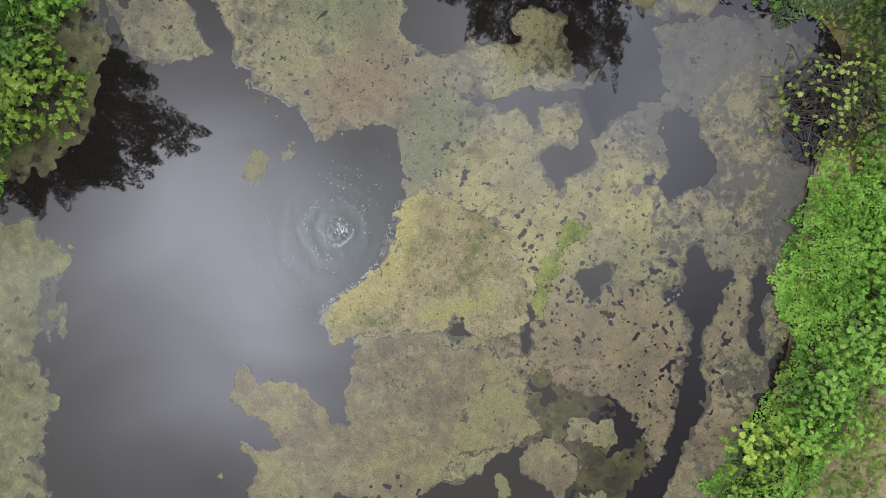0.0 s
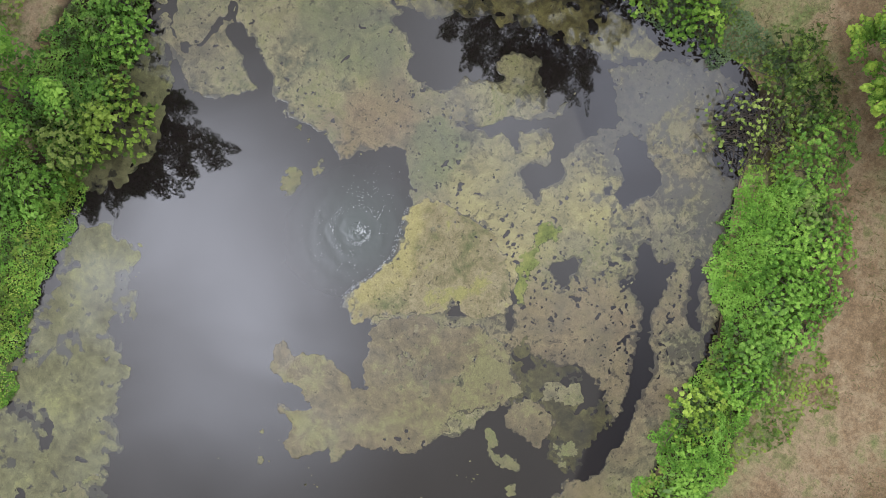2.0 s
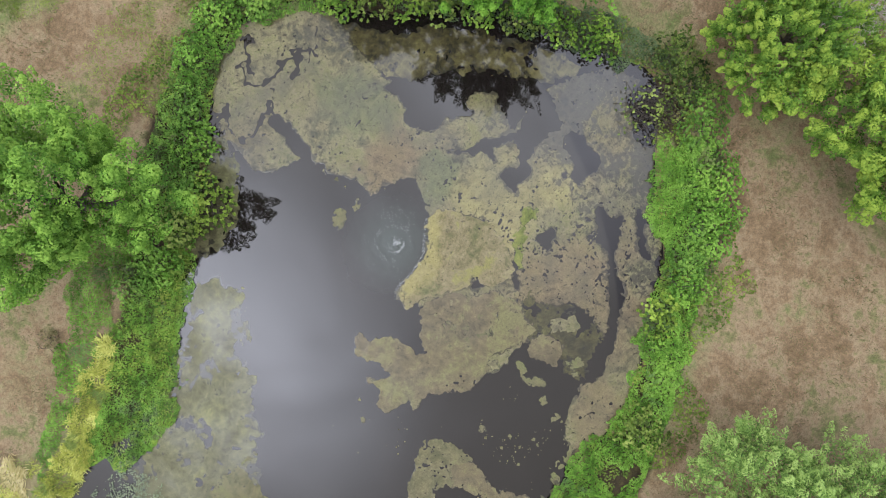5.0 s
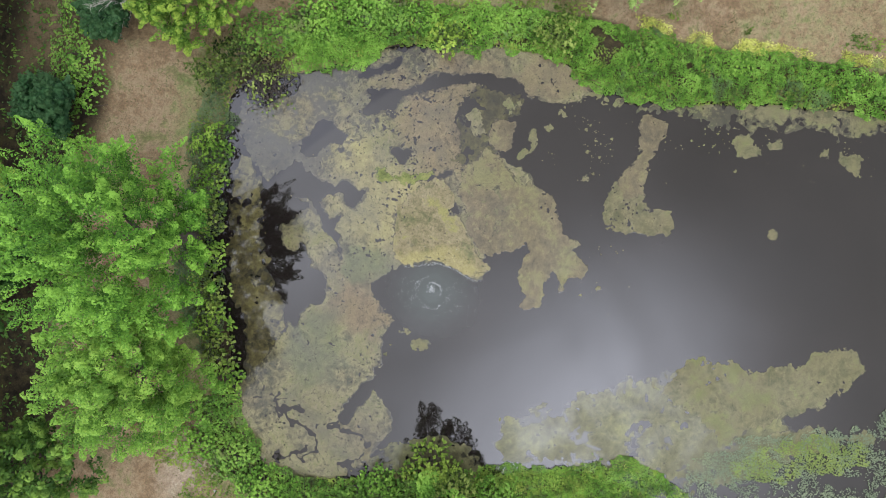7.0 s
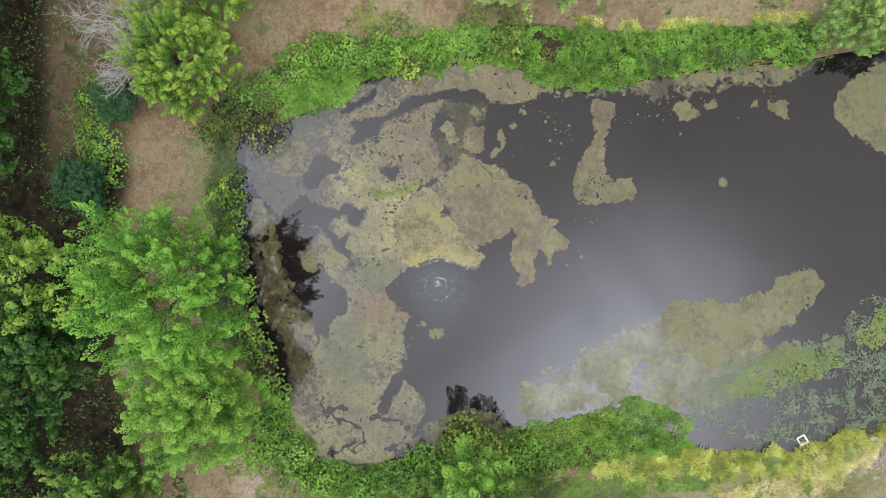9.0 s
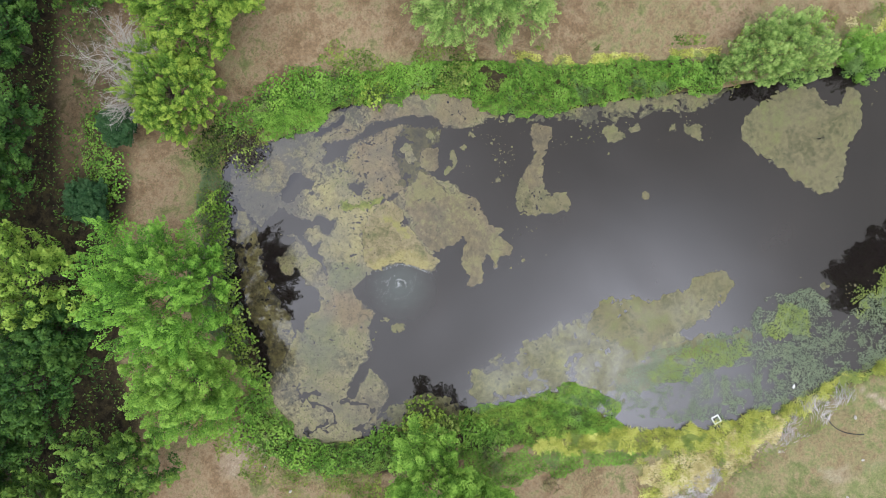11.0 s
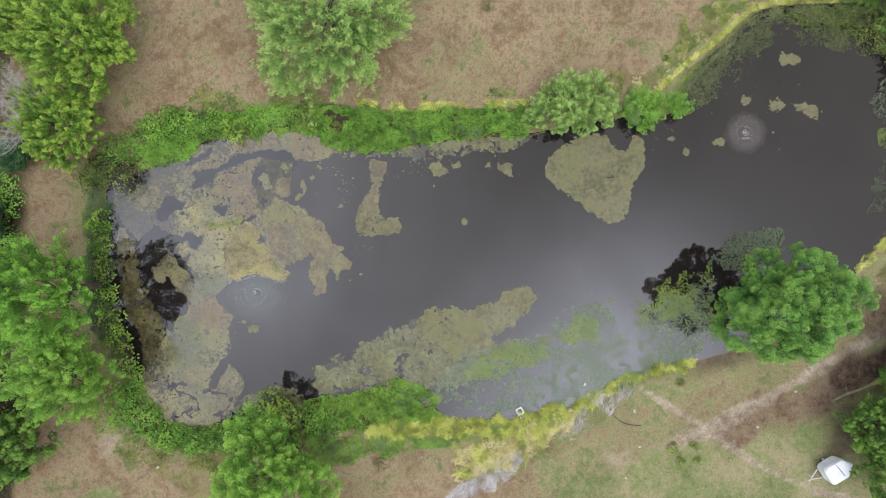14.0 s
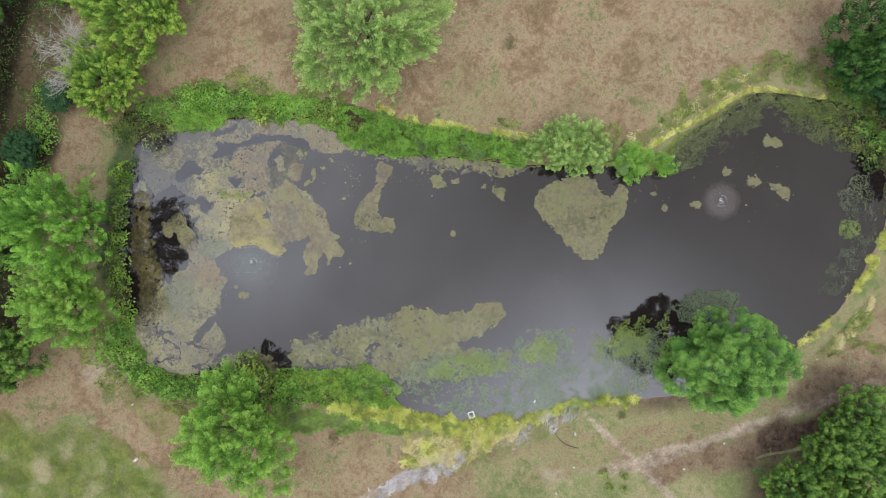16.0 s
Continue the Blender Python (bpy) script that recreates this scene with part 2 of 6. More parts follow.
def algae_material(name, tones, seed, rough=0.5, wet=(0.2, 0.8), fine=20.0, pinkish=(0.140, 0.108, 0.078), pink=0.5, sink=0.75, specks=0.61, clear=0.7):
    """Floating algae: soft patches of tone, crisp grain, dark pores, and zones that lie under the water (layer 'deep')."""
    m, t, p = start_material(name)
    big = noise_node(t, 0.35, 4, 0.6, 0.6, seed)
    mid = noise_node(t, 2.2, 6, 0.7, 0.4, seed + 5)
    small = noise_node(t, fine, 5, 0.75, 0.2, seed + 1)
    r = ramp(t, tones)
    t.links.new(mixed(t, big.outputs[0], mid.outputs[0], 0.45), r.inputs[0])
    rose = noise_node(t, 0.16, 4, 0.55, 0.5, seed + 9)
    rosy = ramp(t, [(0.46, (0, 0, 0)), (0.68, (pink, pink, pink))])
    t.links.new(rose.outputs[0], rosy.inputs[0])
    c = mixed(t, r.outputs[0], pinkish, rosy.outputs[0])
    zone = node(t, "ShaderNodeAttribute")
    zone.attribute_name = "zone"
    zones = t.nodes.new("ShaderNodeSeparateColor")
    t.links.new(zone.outputs["Color"], zones.inputs[0])
    for channel, tint in ((0, (0.128, 0.092, 0.056)), (1, (0.225, 0.196, 0.086)), (2, (0.088, 0.098, 0.052))):
        c = mixed(t, c, tint, zones.outputs[channel])
    g = ramp(t, [(0.34, (0.10, 0.10, 0.08)), (0.46, (0.42, 0.42, 0.40)), (0.54, (0.55, 0.55, 0.54)), (0.68, (0.95, 0.95, 0.90))])
    t.links.new(mixed(t, small.outputs[0], mid.outputs[0], 0.25), g.inputs[0])
    c = mixed(t, c, g.outputs[0], 0.9, "OVERLAY")
    speck = noise_node(t, 4.5, 5, 0.7, 0.4, seed + 2)
    hole = ramp(t, [(specks, (0, 0, 0)), (specks + 0.025, (0.85, 0.85, 0.85))])
    t.links.new(speck.outputs[0], hole.inputs[0])
    c = mixed(t, c, (0.030, 0.028, 0.016), hole.outputs[0])
    p.inputs["Roughness"].default_value = rough
    film = noise_node(t, 0.26, 8, 0.68, 1.0, seed + 12)
    level = node(t, "ShaderNodeMapRange", {"From Min": 0.41, "From Max": 0.61, "To Min": wet[0], "To Max": wet[1]})
    t.links.new(film.outputs[0], level.inputs["Value"])
    deep = node(t, "ShaderNodeAttribute")
    deep.attribute_name = "deep"
    knob = noise_node(t, 3.2, 7, 0.72, 0.5, seed + 15)
    rim_noise = node(t, "ShaderNodeMapRange", {"From Min": 0.3, "From Max": 0.7, "To Min": -0.42, "To Max": 0.42})
    t.links.new(knob.outputs[0], rim_noise.inputs["Value"])
    wavy = node(t, "ShaderNodeMath", operation="ADD")
    t.links.new(deep.outputs["Fac"], wavy.inputs[0])
    t.links.new(rim_noise.outputs[0], wavy.inputs[1])
    drowned = node(t, "ShaderNodeMapRange", {"From Min": 0.42, "From Max": 0.66}, interpolation_type="SMOOTHSTEP")
    t.links.new(wavy.outputs[0], drowned.inputs["Value"])
    coat = node(t, "ShaderNodeMath", operation="MAXIMUM")
    t.links.new(level.outputs[0], coat.inputs[0])
    t.links.new(drowned.outputs[0], coat.inputs[1])
    t.links.new(coat.outputs[0], p.inputs["Coat Weight"])
    sunk = node(t, "ShaderNodeMapRange", {"From Min": 0.45, "From Max": 1.0, "To Min": 0.0, "To Max": sink})
    t.links.new(level.outputs[0], sunk.inputs["Value"])
    c = mixed(t, c, (0.022, 0.020, 0.012), sunk.outputs[0])
    veil = node(t, "ShaderNodeMath", operation="MULTIPLY")
    veil.inputs[1].default_value = clear
    t.links.new(drowned.outputs[0], veil.inputs[0])
    t.links.new(mixed(t, c, (0.010, 0.009, 0.007), veil.outputs[0]), p.inputs["Base Color"])
    p.inputs["Specular IOR Level"].default_value = 0.08
    p.inputs["Coat Roughness"].default_value = 0.05
    p.inputs["Coat IOR"].default_value = 1.41
    add_bump(t, p, small.outputs[0], 0.5, 0.015)
    return m


WATER = water_material()
GROUND = ground_material()
ALGAE_WEST = algae_material("algae_mottled", [(0.38, (0.056, 0.056, 0.036)), (0.45, (0.118, 0.104, 0.058)), (0.50, (0.168, 0.152, 0.080)), (0.55, (0.116, 0.113, 0.048)), (0.61, (0.160, 0.142, 0.080))], 4.0, wet=(0.4, 0.9), pink=0.65, sink=0.55, pinkish=(0.128, 0.104, 0.066), specks=0.58)
ALGAE_BROWN = algae_material("algae_brown", [(0.40, (0.081, 0.067, 0.042)), (0.5, (0.112, 0.092, 0.053)), (0.58, (0.127, 0.118, 0.055))], 8.0, wet=(0.25, 0.6), pink=0.3)
ALGAE_YELLOW = algae_material("algae_yellow", [(0.40, (0.093, 0.098, 0.044)), (0.48, (0.156, 0.132, 0.073)), (0.54, (0.177, 0.150, 0.089)), (0.60, (0.170, 0.157, 0.061))], 12.0, wet=(0.0, 0.3), pink=0.0, specks=0.60)
ALGAE_ISLE = algae_material("algae_olive", [(0.40, (0.073, 0.073, 0.036)), (0.5, (0.118, 0.108, 0.057)), (0.58, (0.107, 0.112, 0.046))], 16.0, wet=(0.05, 0.4), pink=0.25, specks=0.655)
ALGAE_GREEN = algae_material("algae_thread_green", [(0.40, (0.070, 0.085, 0.026)), (0.5, (0.108, 0.125, 0.034)), (0.58, (0.140, 0.145, 0.045))], 24.0, wet=(0.0, 0.3), pink=0.0)
ALGAE_DIM = algae_material("algae_underwater", [(0.38, (0.051, 0.048, 0.023)), (0.46, (0.080, 0.075, 0.035)), (0.53, (0.102, 0.099, 0.048)), (0.60, (0.133, 0.131, 0.055))], 20.0, wet=(0.25, 0.7), pink=0.0, sink=0.4, specks=0.70, clear=0.85)
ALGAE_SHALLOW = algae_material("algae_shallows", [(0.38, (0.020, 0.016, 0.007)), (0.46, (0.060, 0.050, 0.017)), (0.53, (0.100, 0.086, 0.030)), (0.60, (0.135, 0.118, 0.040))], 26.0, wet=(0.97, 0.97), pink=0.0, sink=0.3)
ALGAE_COVE = algae_material("algae_cove", [(0.40, (0.022, 0.019, 0.008)), (0.47, (0.044, 0.039, 0.015)), (0.54, (0.066, 0.060, 0.022)), (0.60, (0.085, 0.080, 0.028))], 28.0, wet=(0.6, 0.9), pink=0.0, sink=0.3, specks=0.68)
LEAF_OLIVE = leaf_material("leaf_olive_weed", (0.054, 0.092, 0.015), (0.115, 0.173, 0.028), (0.206, 0.268, 0.046), accents=[((0.16, 0.125, 0.06), 0.8, 0.56, 0.8)])
LEAF_SPRAY = leaf_material("leaf_bright_green", (0.028, 0.089, 0.008), (0.086, 0.208, 0.021), (0.185, 0.357, 0.046))
LEAF_DEEP = leaf_material("leaf_deep_green", (0.029, 0.088, 0.015), (0.083, 0.187, 0.031), (0.165, 0.299, 0.053))
LEAF_SOFT = leaf_material("leaf_soft_green", (0.048, 0.122, 0.014), (0.118, 0.246, 0.029), (0.217, 0.367, 0.056))
LEAF_WILLOW = leaf_material("leaf_willow_green", (0.053, 0.109, 0.023), (0.153, 0.258, 0.054), (0.290, 0.406, 0.108))
LEAF_YELLOW = leaf_material("leaf_yellow_green", (0.050, 0.114, 0.013), (0.137, 0.245, 0.030), (0.248, 0.360, 0.058))
LEAF_MIX = leaf_material("leaf_mixed_green", (0.034, 0.086, 0.009), (0.105, 0.203, 0.024), (0.249, 0.349, 0.049))
LEAF_DARK = leaf_material("leaf_dark_green", (0.012, 0.039, 0.008), (0.031, 0.086, 0.015), (0.075, 0.151, 0.027))
LEAF_ROAD = leaf_material("leaf_roadside_green", (0.024, 0.065, 0.011), (0.072, 0.149, 0.023), (0.158, 0.260, 0.042))
LEAF_BRIGHT = leaf_material("leaf_bright_shrub", (0.048, 0.089, 0.011), (0.163, 0.252, 0.031), (0.288, 0.389, 0.064))
LEAF_PALE = leaf_material("leaf_pale_shrub", (0.042, 0.075, 0.011), (0.138, 0.198, 0.035), (0.253, 0.317, 0.076))
LEAF_LAWN = leaf_material("leaf_short_lawn", (0.080, 0.124, 0.016), (0.146, 0.202, 0.030), (0.228, 0.282, 0.054))
LEAF_PINE = leaf_material("needle_green", (0.008, 0.027, 0.010), (0.019, 0.061, 0.020), (0.044, 0.100, 0.035))
LEAF_COVER = leaf_material("leaf_ground_cover", (0.048, 0.116, 0.013), (0.114, 0.244, 0.029), (0.197, 0.352, 0.056), accents=[((0.100, 0.135, 0.072), 0.45, 0.57, 0.55), ((0.190, 0.205, 0.040), 0.7, 0.62, 0.4), ((0.060, 0.072, 0.030), 0.9, 0.60, 0.45)])
LEAF_BANK = leaf_material("leaf_bank_weed", (0.051, 0.111, 0.016), (0.104, 0.219, 0.033), (0.196, 0.327, 0.053), accents=[((0.126, 0.130, 0.056), 0.6, 0.58, 0.7), ((0.040, 0.043, 0.020), 0.9, 0.58, 0.8)])
LEAF_GREY = leaf_material("leaf_grey_weed", (0.040, 0.065, 0.030), (0.081, 0.119, 0.051), (0.121, 0.167, 0.075))
LEAF_SHRUB = leaf_material("leaf_shrub", (0.012, 0.023, 0.006), (0.042, 0.074, 0.014), (0.163, 0.226, 0.048))
GRASS_YELLOW = leaf_material("grass_yellow", (0.130, 0.162, 0.032), (0.360, 0.384, 0.070), (0.620, 0.610, 0.185), accents=[((0.127, 0.203, 0.056), 0.6, 0.55, 0.7)])
GRASS_STRAW = leaf_material("grass_straw", (0.239, 0.201, 0.078), (0.451, 0.383, 0.163), (0.647, 0.564, 0.327))
GRASS_GREY = leaf_material("grass_dead_grey", (0.19, 0.17, 0.15), (0.34, 0.31, 0.29), (0.52, 0.49, 0.47))
GRASS_MEADOW = leaf_material("grass_meadow", (0.062, 0.068, 0.022), (0.118, 0.105, 0.043), (0.186, 0.155, 0.074))
PAD_GREEN = leaf_material("lily_pad_green", (0.108, 0.140, 0.084), (0.205, 0.246, 0.136), (0.346, 0.389, 0.194), rough=0.35, glow=0.1)
PAD_BRIGHT = leaf_material("lily_pad_bright", (0.108, 0.152, 0.034), (0.212, 0.262, 0.058), (0.330, 0.372, 0.098), rough=0.4, glow=0.1)
PAD_GREY = leaf_material("lily_pad_grey", (0.066, 0.084, 0.046), (0.115, 0.140, 0.078), (0.195, 0.220, 0.130), rough=0.4, glow=0.1)
PAD_DARK = leaf_material("lily_pad_dark", (0.062, 0.074, 0.030), (0.122, 0.138, 0.055), (0.210, 0.225, 0.090), rough=0.35, glow=0.1)
BARK = surface("bark", [(0.3, (0.035, 0.028, 0.021)), (0.7, (0.085, 0.068, 0.052))], [(0.3, (0.3, 0.3, 0.3)), (0.7, (0.6, 0.6, 0.6))], 1.5, 18, 0.9, 1.4, 0.8, 0.03)
DEADWOOD = surface("dead_wood", [(0.3, (0.30, 0.27, 0.24)), (0.7, (0.45, 0.42, 0.38))], [(0.3, (0.35, 0.35, 0.35)), (0.7, (0.6, 0.6, 0.6))], 1.5, 18, 0.9, 1.4, 0.5, 0.02)
FOAM = surface("foam", [(0.3, (0.24, 0.25, 0.245)), (0.7, (0.44, 0.45, 0.44))], [(0.3, (0.4, 0.4, 0.4)), (0.7, (0.6, 0.6, 0.6))], 2, 30, 0.6, 1.33, 0.3, 0.01)
PLASTIC = surface("white_plastic", [(0.3, (0.56, 0.56, 0.55)), (0.7, (0.66, 0.66, 0.64))], [(0.3, (0.45, 0.45, 0.45)), (0.7, (0.54, 0.54, 0.54))], 1, 12, 0.45, 1.45, 0.05, 0.005)
PAINT = surface("white_trailer_paint", [(0.3, (0.48, 0.49, 0.50)), (0.7, (0.62, 0.62, 0.61))], [(0.3, (0.42, 0.42, 0.42)), (0.7, (0.55, 0.55, 0.55))], 0.9, 9, 0.4, 1.45, 0.08, 0.01)
STONE = surface("pale_stone", [(0.3, (0.26, 0.24, 0.21)), (0.7, (0.40, 0.38, 0.34))], [(0.3, (0.35, 0.35, 0.35)), (0.7, (0.6, 0.6, 0.6))], 4, 30, 0.9, 1.45, 0.5, 0.02)
MOSSY = surface("mossy_wood", [(0.3, (0.12, 0.105, 0.055)), (0.7, (0.23, 0.21, 0.105))], [(0.3, (0.3, 0.3, 0.3)), (0.7, (0.62, 0.62, 0.62))], 1.5, 16, 0.9, 1.4, 0.6, 0.03)
STEEL = surface("galvanised_steel", [(0.3, (0.30, 0.30, 0.30)), (0.7, (0.42, 0.42, 0.42))], [(0.3, (0.4, 0.4, 0.4)), (0.7, (0.6, 0.6, 0.6))], 2, 20, 0.45, 1.6, 0.1, 0.005)
RUBBER = surface("black_rubber", [(0.3, (0.02, 0.02, 0.02)), (0.7, (0.035, 0.035, 0.035))], [(0.3, (0.4, 0.4, 0.4)), (0.7, (0.6, 0.6, 0.6))], 2, 30, 0.85, 1.45, 0.2, 0.005)


# ---- plan helpers ----
def value_noise(x, y, seed):
    xi, yi = np.floor(x).astype(np.int64), np.floor(y).astype(np.int64)
    fx, fy = x - xi, y - yi
    fx, fy = fx * fx * (3 - 2 * fx), fy * fy * (3 - 2 * fy)

    def corner(a, b):
        h = (a * 374761393 + b * 668265263 + seed * 1442695041) & 0xFFFFFFFF
        h = ((h ^ (h >> 13)) * 1274126177) & 0xFFFFFFFF
        return ((h ^ (h >> 16)) & 0xFFFF) / 65535.0
    low = corner(xi, yi) * (1 - fx) + corner(xi + 1, yi) * fx
    high = corner(xi, yi + 1) * (1 - fx) + corner(xi + 1, yi + 1) * fx
    return low * (1 - fy) + high * fy


def fbm(x, y, size, octaves=4, seed=0):
    """Fractal noise about 0, in -1 to 1, with features of that many metres."""
    total, gain_sum, amp, f = 0.0, 0.0, 1.0, 1.0 / size
    for k in range(octaves):
        total = total + amp * value_noise(np.asarray(x) * f + 17.3 * k, np.asarray(y) * f - 9.1 * k, seed + 31 * k)
        gain_sum, amp, f = gain_sum + amp, amp * 0.55, f * 2.03
    return np.clip(3.6 * total / gain_sum - 1.8, -1.3, 1.3)


def rounded(outline, steps=4):
    """A closed outline, smoothed through its corners."""
    p = np.array(outline, float)
    a, b, c, d = np.roll(p, 1, 0), p, np.roll(p, -1, 0), np.roll(p, -2, 0)
    rows = []
    for k in range(steps):
        u = k / steps
        rows.append(0.5 * (2 * b + (c - a) * u + (2 * a - 5 * b + 4 * c - d) * u * u + (3 * b - a - 3 * c + d) * u ** 3))
    return np.stack(rows, 1).reshape(-1, 2)


def inside(outline, x, y):
    """Metres inside a closed outline; negative outside."""
    p = np.asarray(outline, float)
    q = np.roll(p, -1, 0)
    best, flip = np.full(np.shape(x), 1e9), np.zeros(np.shape(x), bool)
    for (ax, ay), (bx, by) in zip(p, q):
        ex, ey = bx - ax, by - ay
        u = np.clip(((x - ax) * ex + (y - ay) * ey) / (ex * ex + ey * ey + 1e-12), 0, 1)
        best = np.minimum(best, (x - ax - u * ex) ** 2 + (y - ay - u * ey) ** 2)
        hit = ((ay > y) != (by > y)) & (x < ex * (y - ay) / (by - ay + 1e-12) + ax)
        flip ^= hit
    return np.where(flip, 1, -1) * np.sqrt(best)


def along(line, x, y):
    """Metres from an open line."""
    best = np.full(np.shape(x), 1e9)
    for (ax, ay), (bx, by) in zip(line, line[1:]):
        ex, ey = bx - ax, by - ay
        u = np.clip(((x - ax) * ex + (y - ay) * ey) / (ex * ex + ey * ey), 0, 1)
        best = np.minimum(best, (x - ax - u * ex) ** 2 + (y - ay - u * ey) ** 2)
    return np.sqrt(best)


def soft(a, b, v):
    u = np.clip((v - a) / (b - a), 0, 1)
    return u * u * (3 - 2 * u)


SHORE = [(-36.0, 6.7), (-30.8, 8.7), (-24.8, 11.5), (-16.4, 12.3), (-12.2, 10.7), (-6.9, 10.4), (-0.5, 11.3), (7.8, 11.9), (18.0, 13.6),
         (22.8, 13.9), (24.0, 15.4), (24.5, 17.6), (26.8, 19.9), (29.0, 21.8), (31.8, 24.4), (34.5, 25.2), (38.8, 25.5), (43.5, 25.3), (46.5, 22.9), (48.3, 18.9), (49.2, 13.2),
         (47.8, 7.7), (45.5, 2.1), (42.3, -1.8), (39.1, -6.3), (31.9, -9.5), (24.4, -11.7), (18.9, -13.5), (14.1, -15.6), (9.1, -17.0),
         (4.1, -17.9), (-0.6, -17.5), (-3.5, -15.9), (-8.9, -14.6), (-13.9, -15.8), (-17.7, -16.1), (-21.5, -17.1), (-25.8, -18.2),
         (-29.7, -18.3), (-31.9, -16.7), (-33.0, -14.0), (-33.9, -9.0), (-35.6, -6.7), (-36.5, -2.9), (-36.0, 1.1)]
POND = rounded(SHORE, 4)
DITCH = [(13.0, -18.2), (10.7, -19.2), (7.0, -21.6), (4.6, -23.5), (1.9, -24.8), (-0.3, -26.3), (-3.0, -28.4), (-12.0, -34.0)]
TRACK = [(75.0, 10.0), (56.0, -2.0), (47.0, -7.4), (41.1, -10.9), (37.0, -13.1), (33.0, -15.4), (29.7, -17.0), (26.1, -19.0), (21.6, -20.6), (17.2, -22.3), (12.0, -24.6), (4.0, -29.5), (-6.0, -37.0)]
DAMP = [(75.0, 5.0), (56.0, -5.0), (47.0, -10.0), (42.5, -13.0), (38.5, -15.4), (33.5, -17.2), (29.0, -19.2)]
WEST_PATH = [(-37.7, -16.3), (-36.4, -20.5), (-33.2, -23.5), (-29.5, -25.6), (-24.5, -28.0), (-21.0, -30.4), (-14.0, -33.0)]
NORTH = [(-33.5, 9.2), (-30, 9.6), (-24.8, 11.6), (-16.4, 12.5), (-12.2, 10.7), (-6.9, 10.3), (-0.5, 11.3), (7.8, 11.9), (9, 14.8), (2.8, 14.8), (-5, 14.4), (-11.9, 15.2), (-18, 15.2), (-24, 14.6), (-29, 13.9), (-33.5, 12.2)]
SOUTH_BANK = [(-16.0, -15.6), (-13.6, -15.4), (-10.0, -14.5), (-5.7, -13.4), (-2.1, -14.6), (-1.0, -17.8), (-8, -18.6), (-16, -20)]
WEST_BANK = [(-33.2, -12.5), (-32.5, -15.0), (-30.5, -17.8), (-25.5, -18.2), (-20, -16.9), (-16, -16.0), (-16, -20.5), (-22, -21.0), (-28, -21.2), (-33, -19.5), (-35.5, -15)]
SIDE_TRACK = [(19.6, -14.6), (22.1, -16.2), (24.8, -18.0), (26.6, -19.2), (28.7, -20.5), (31.1, -22.2), (34.1, -23.7), (37.2, -24.9), (42.0, -26.4), (54.0, -30.0)]


def ground_height(x, y):
    x, y = np.asarray(x, float), np.asarray(y, float)
    d = -inside(POND, x, y)
    z = np.where(d < 0, -0.9 * soft(0.0, 3.0, -d), 0.30 * soft(0.0, 1.8, d) + 0.45 * soft(2, 14, d))
    z = z + 0.10 * fbm(x, y, 6.0, 3, 5) * soft(0.5, 4, d) - 0.03
    return z - 0.25 * soft(1.6, 0.2, along(DITCH, x, y)) * soft(0.5, 3, d)


def link_mesh(name, verts, faces, material, smooth=False):
    me = bpy.data.meshes.new(name)
    me.from_pydata([tuple(v) for v in verts], [], [tuple(f) for f in faces])
    me.materials.append(material)
    if smooth:
        me.polygons.foreach_set("use_smooth", [True] * len(me.polygons))
    me.update()
    return new(name, me)


def quad_mesh(name, corners, material, tone=None):
    """A mesh of loose four-cornered blades; corners: n x 4 x 3; tone: the shade of each one's spray, painted light
    included.
    """
    corners = np.asarray(corners, np.float32)
    n = len(corners)
    me = bpy.data.meshes.new(name)
    me.vertices.add(4 * n)
    me.vertices.foreach_set("co", corners.reshape(-1))
    me.loops.add(4 * n)
    me.loops.foreach_set("vertex_index", np.arange(4 * n, dtype=np.int32))
    me.polygons.add(n)
    me.polygons.foreach_set("loop_start", np.arange(0, 4 * n, 4, dtype=np.int32))
    me.materials.append(material)
    att = me.attributes.new("tone", "FLOAT", "POINT")
    att.data.foreach_set("value", np.repeat(np.full(n, 0.5) if tone is None else tone, 4).astype(np.float32))
    me.update(calc_edges=True)
    return me


def under(ob, parent):
    ob.parent = parent
    return ob


def part(name, bm, material, parent, label=""):
    me = bpy.data.meshes.new(name)
    bm.to_mesh(me)
    bm.free()
    me.materials.append(material)
    ob = under(new(name, me), parent)
    return tagged(ob, label)


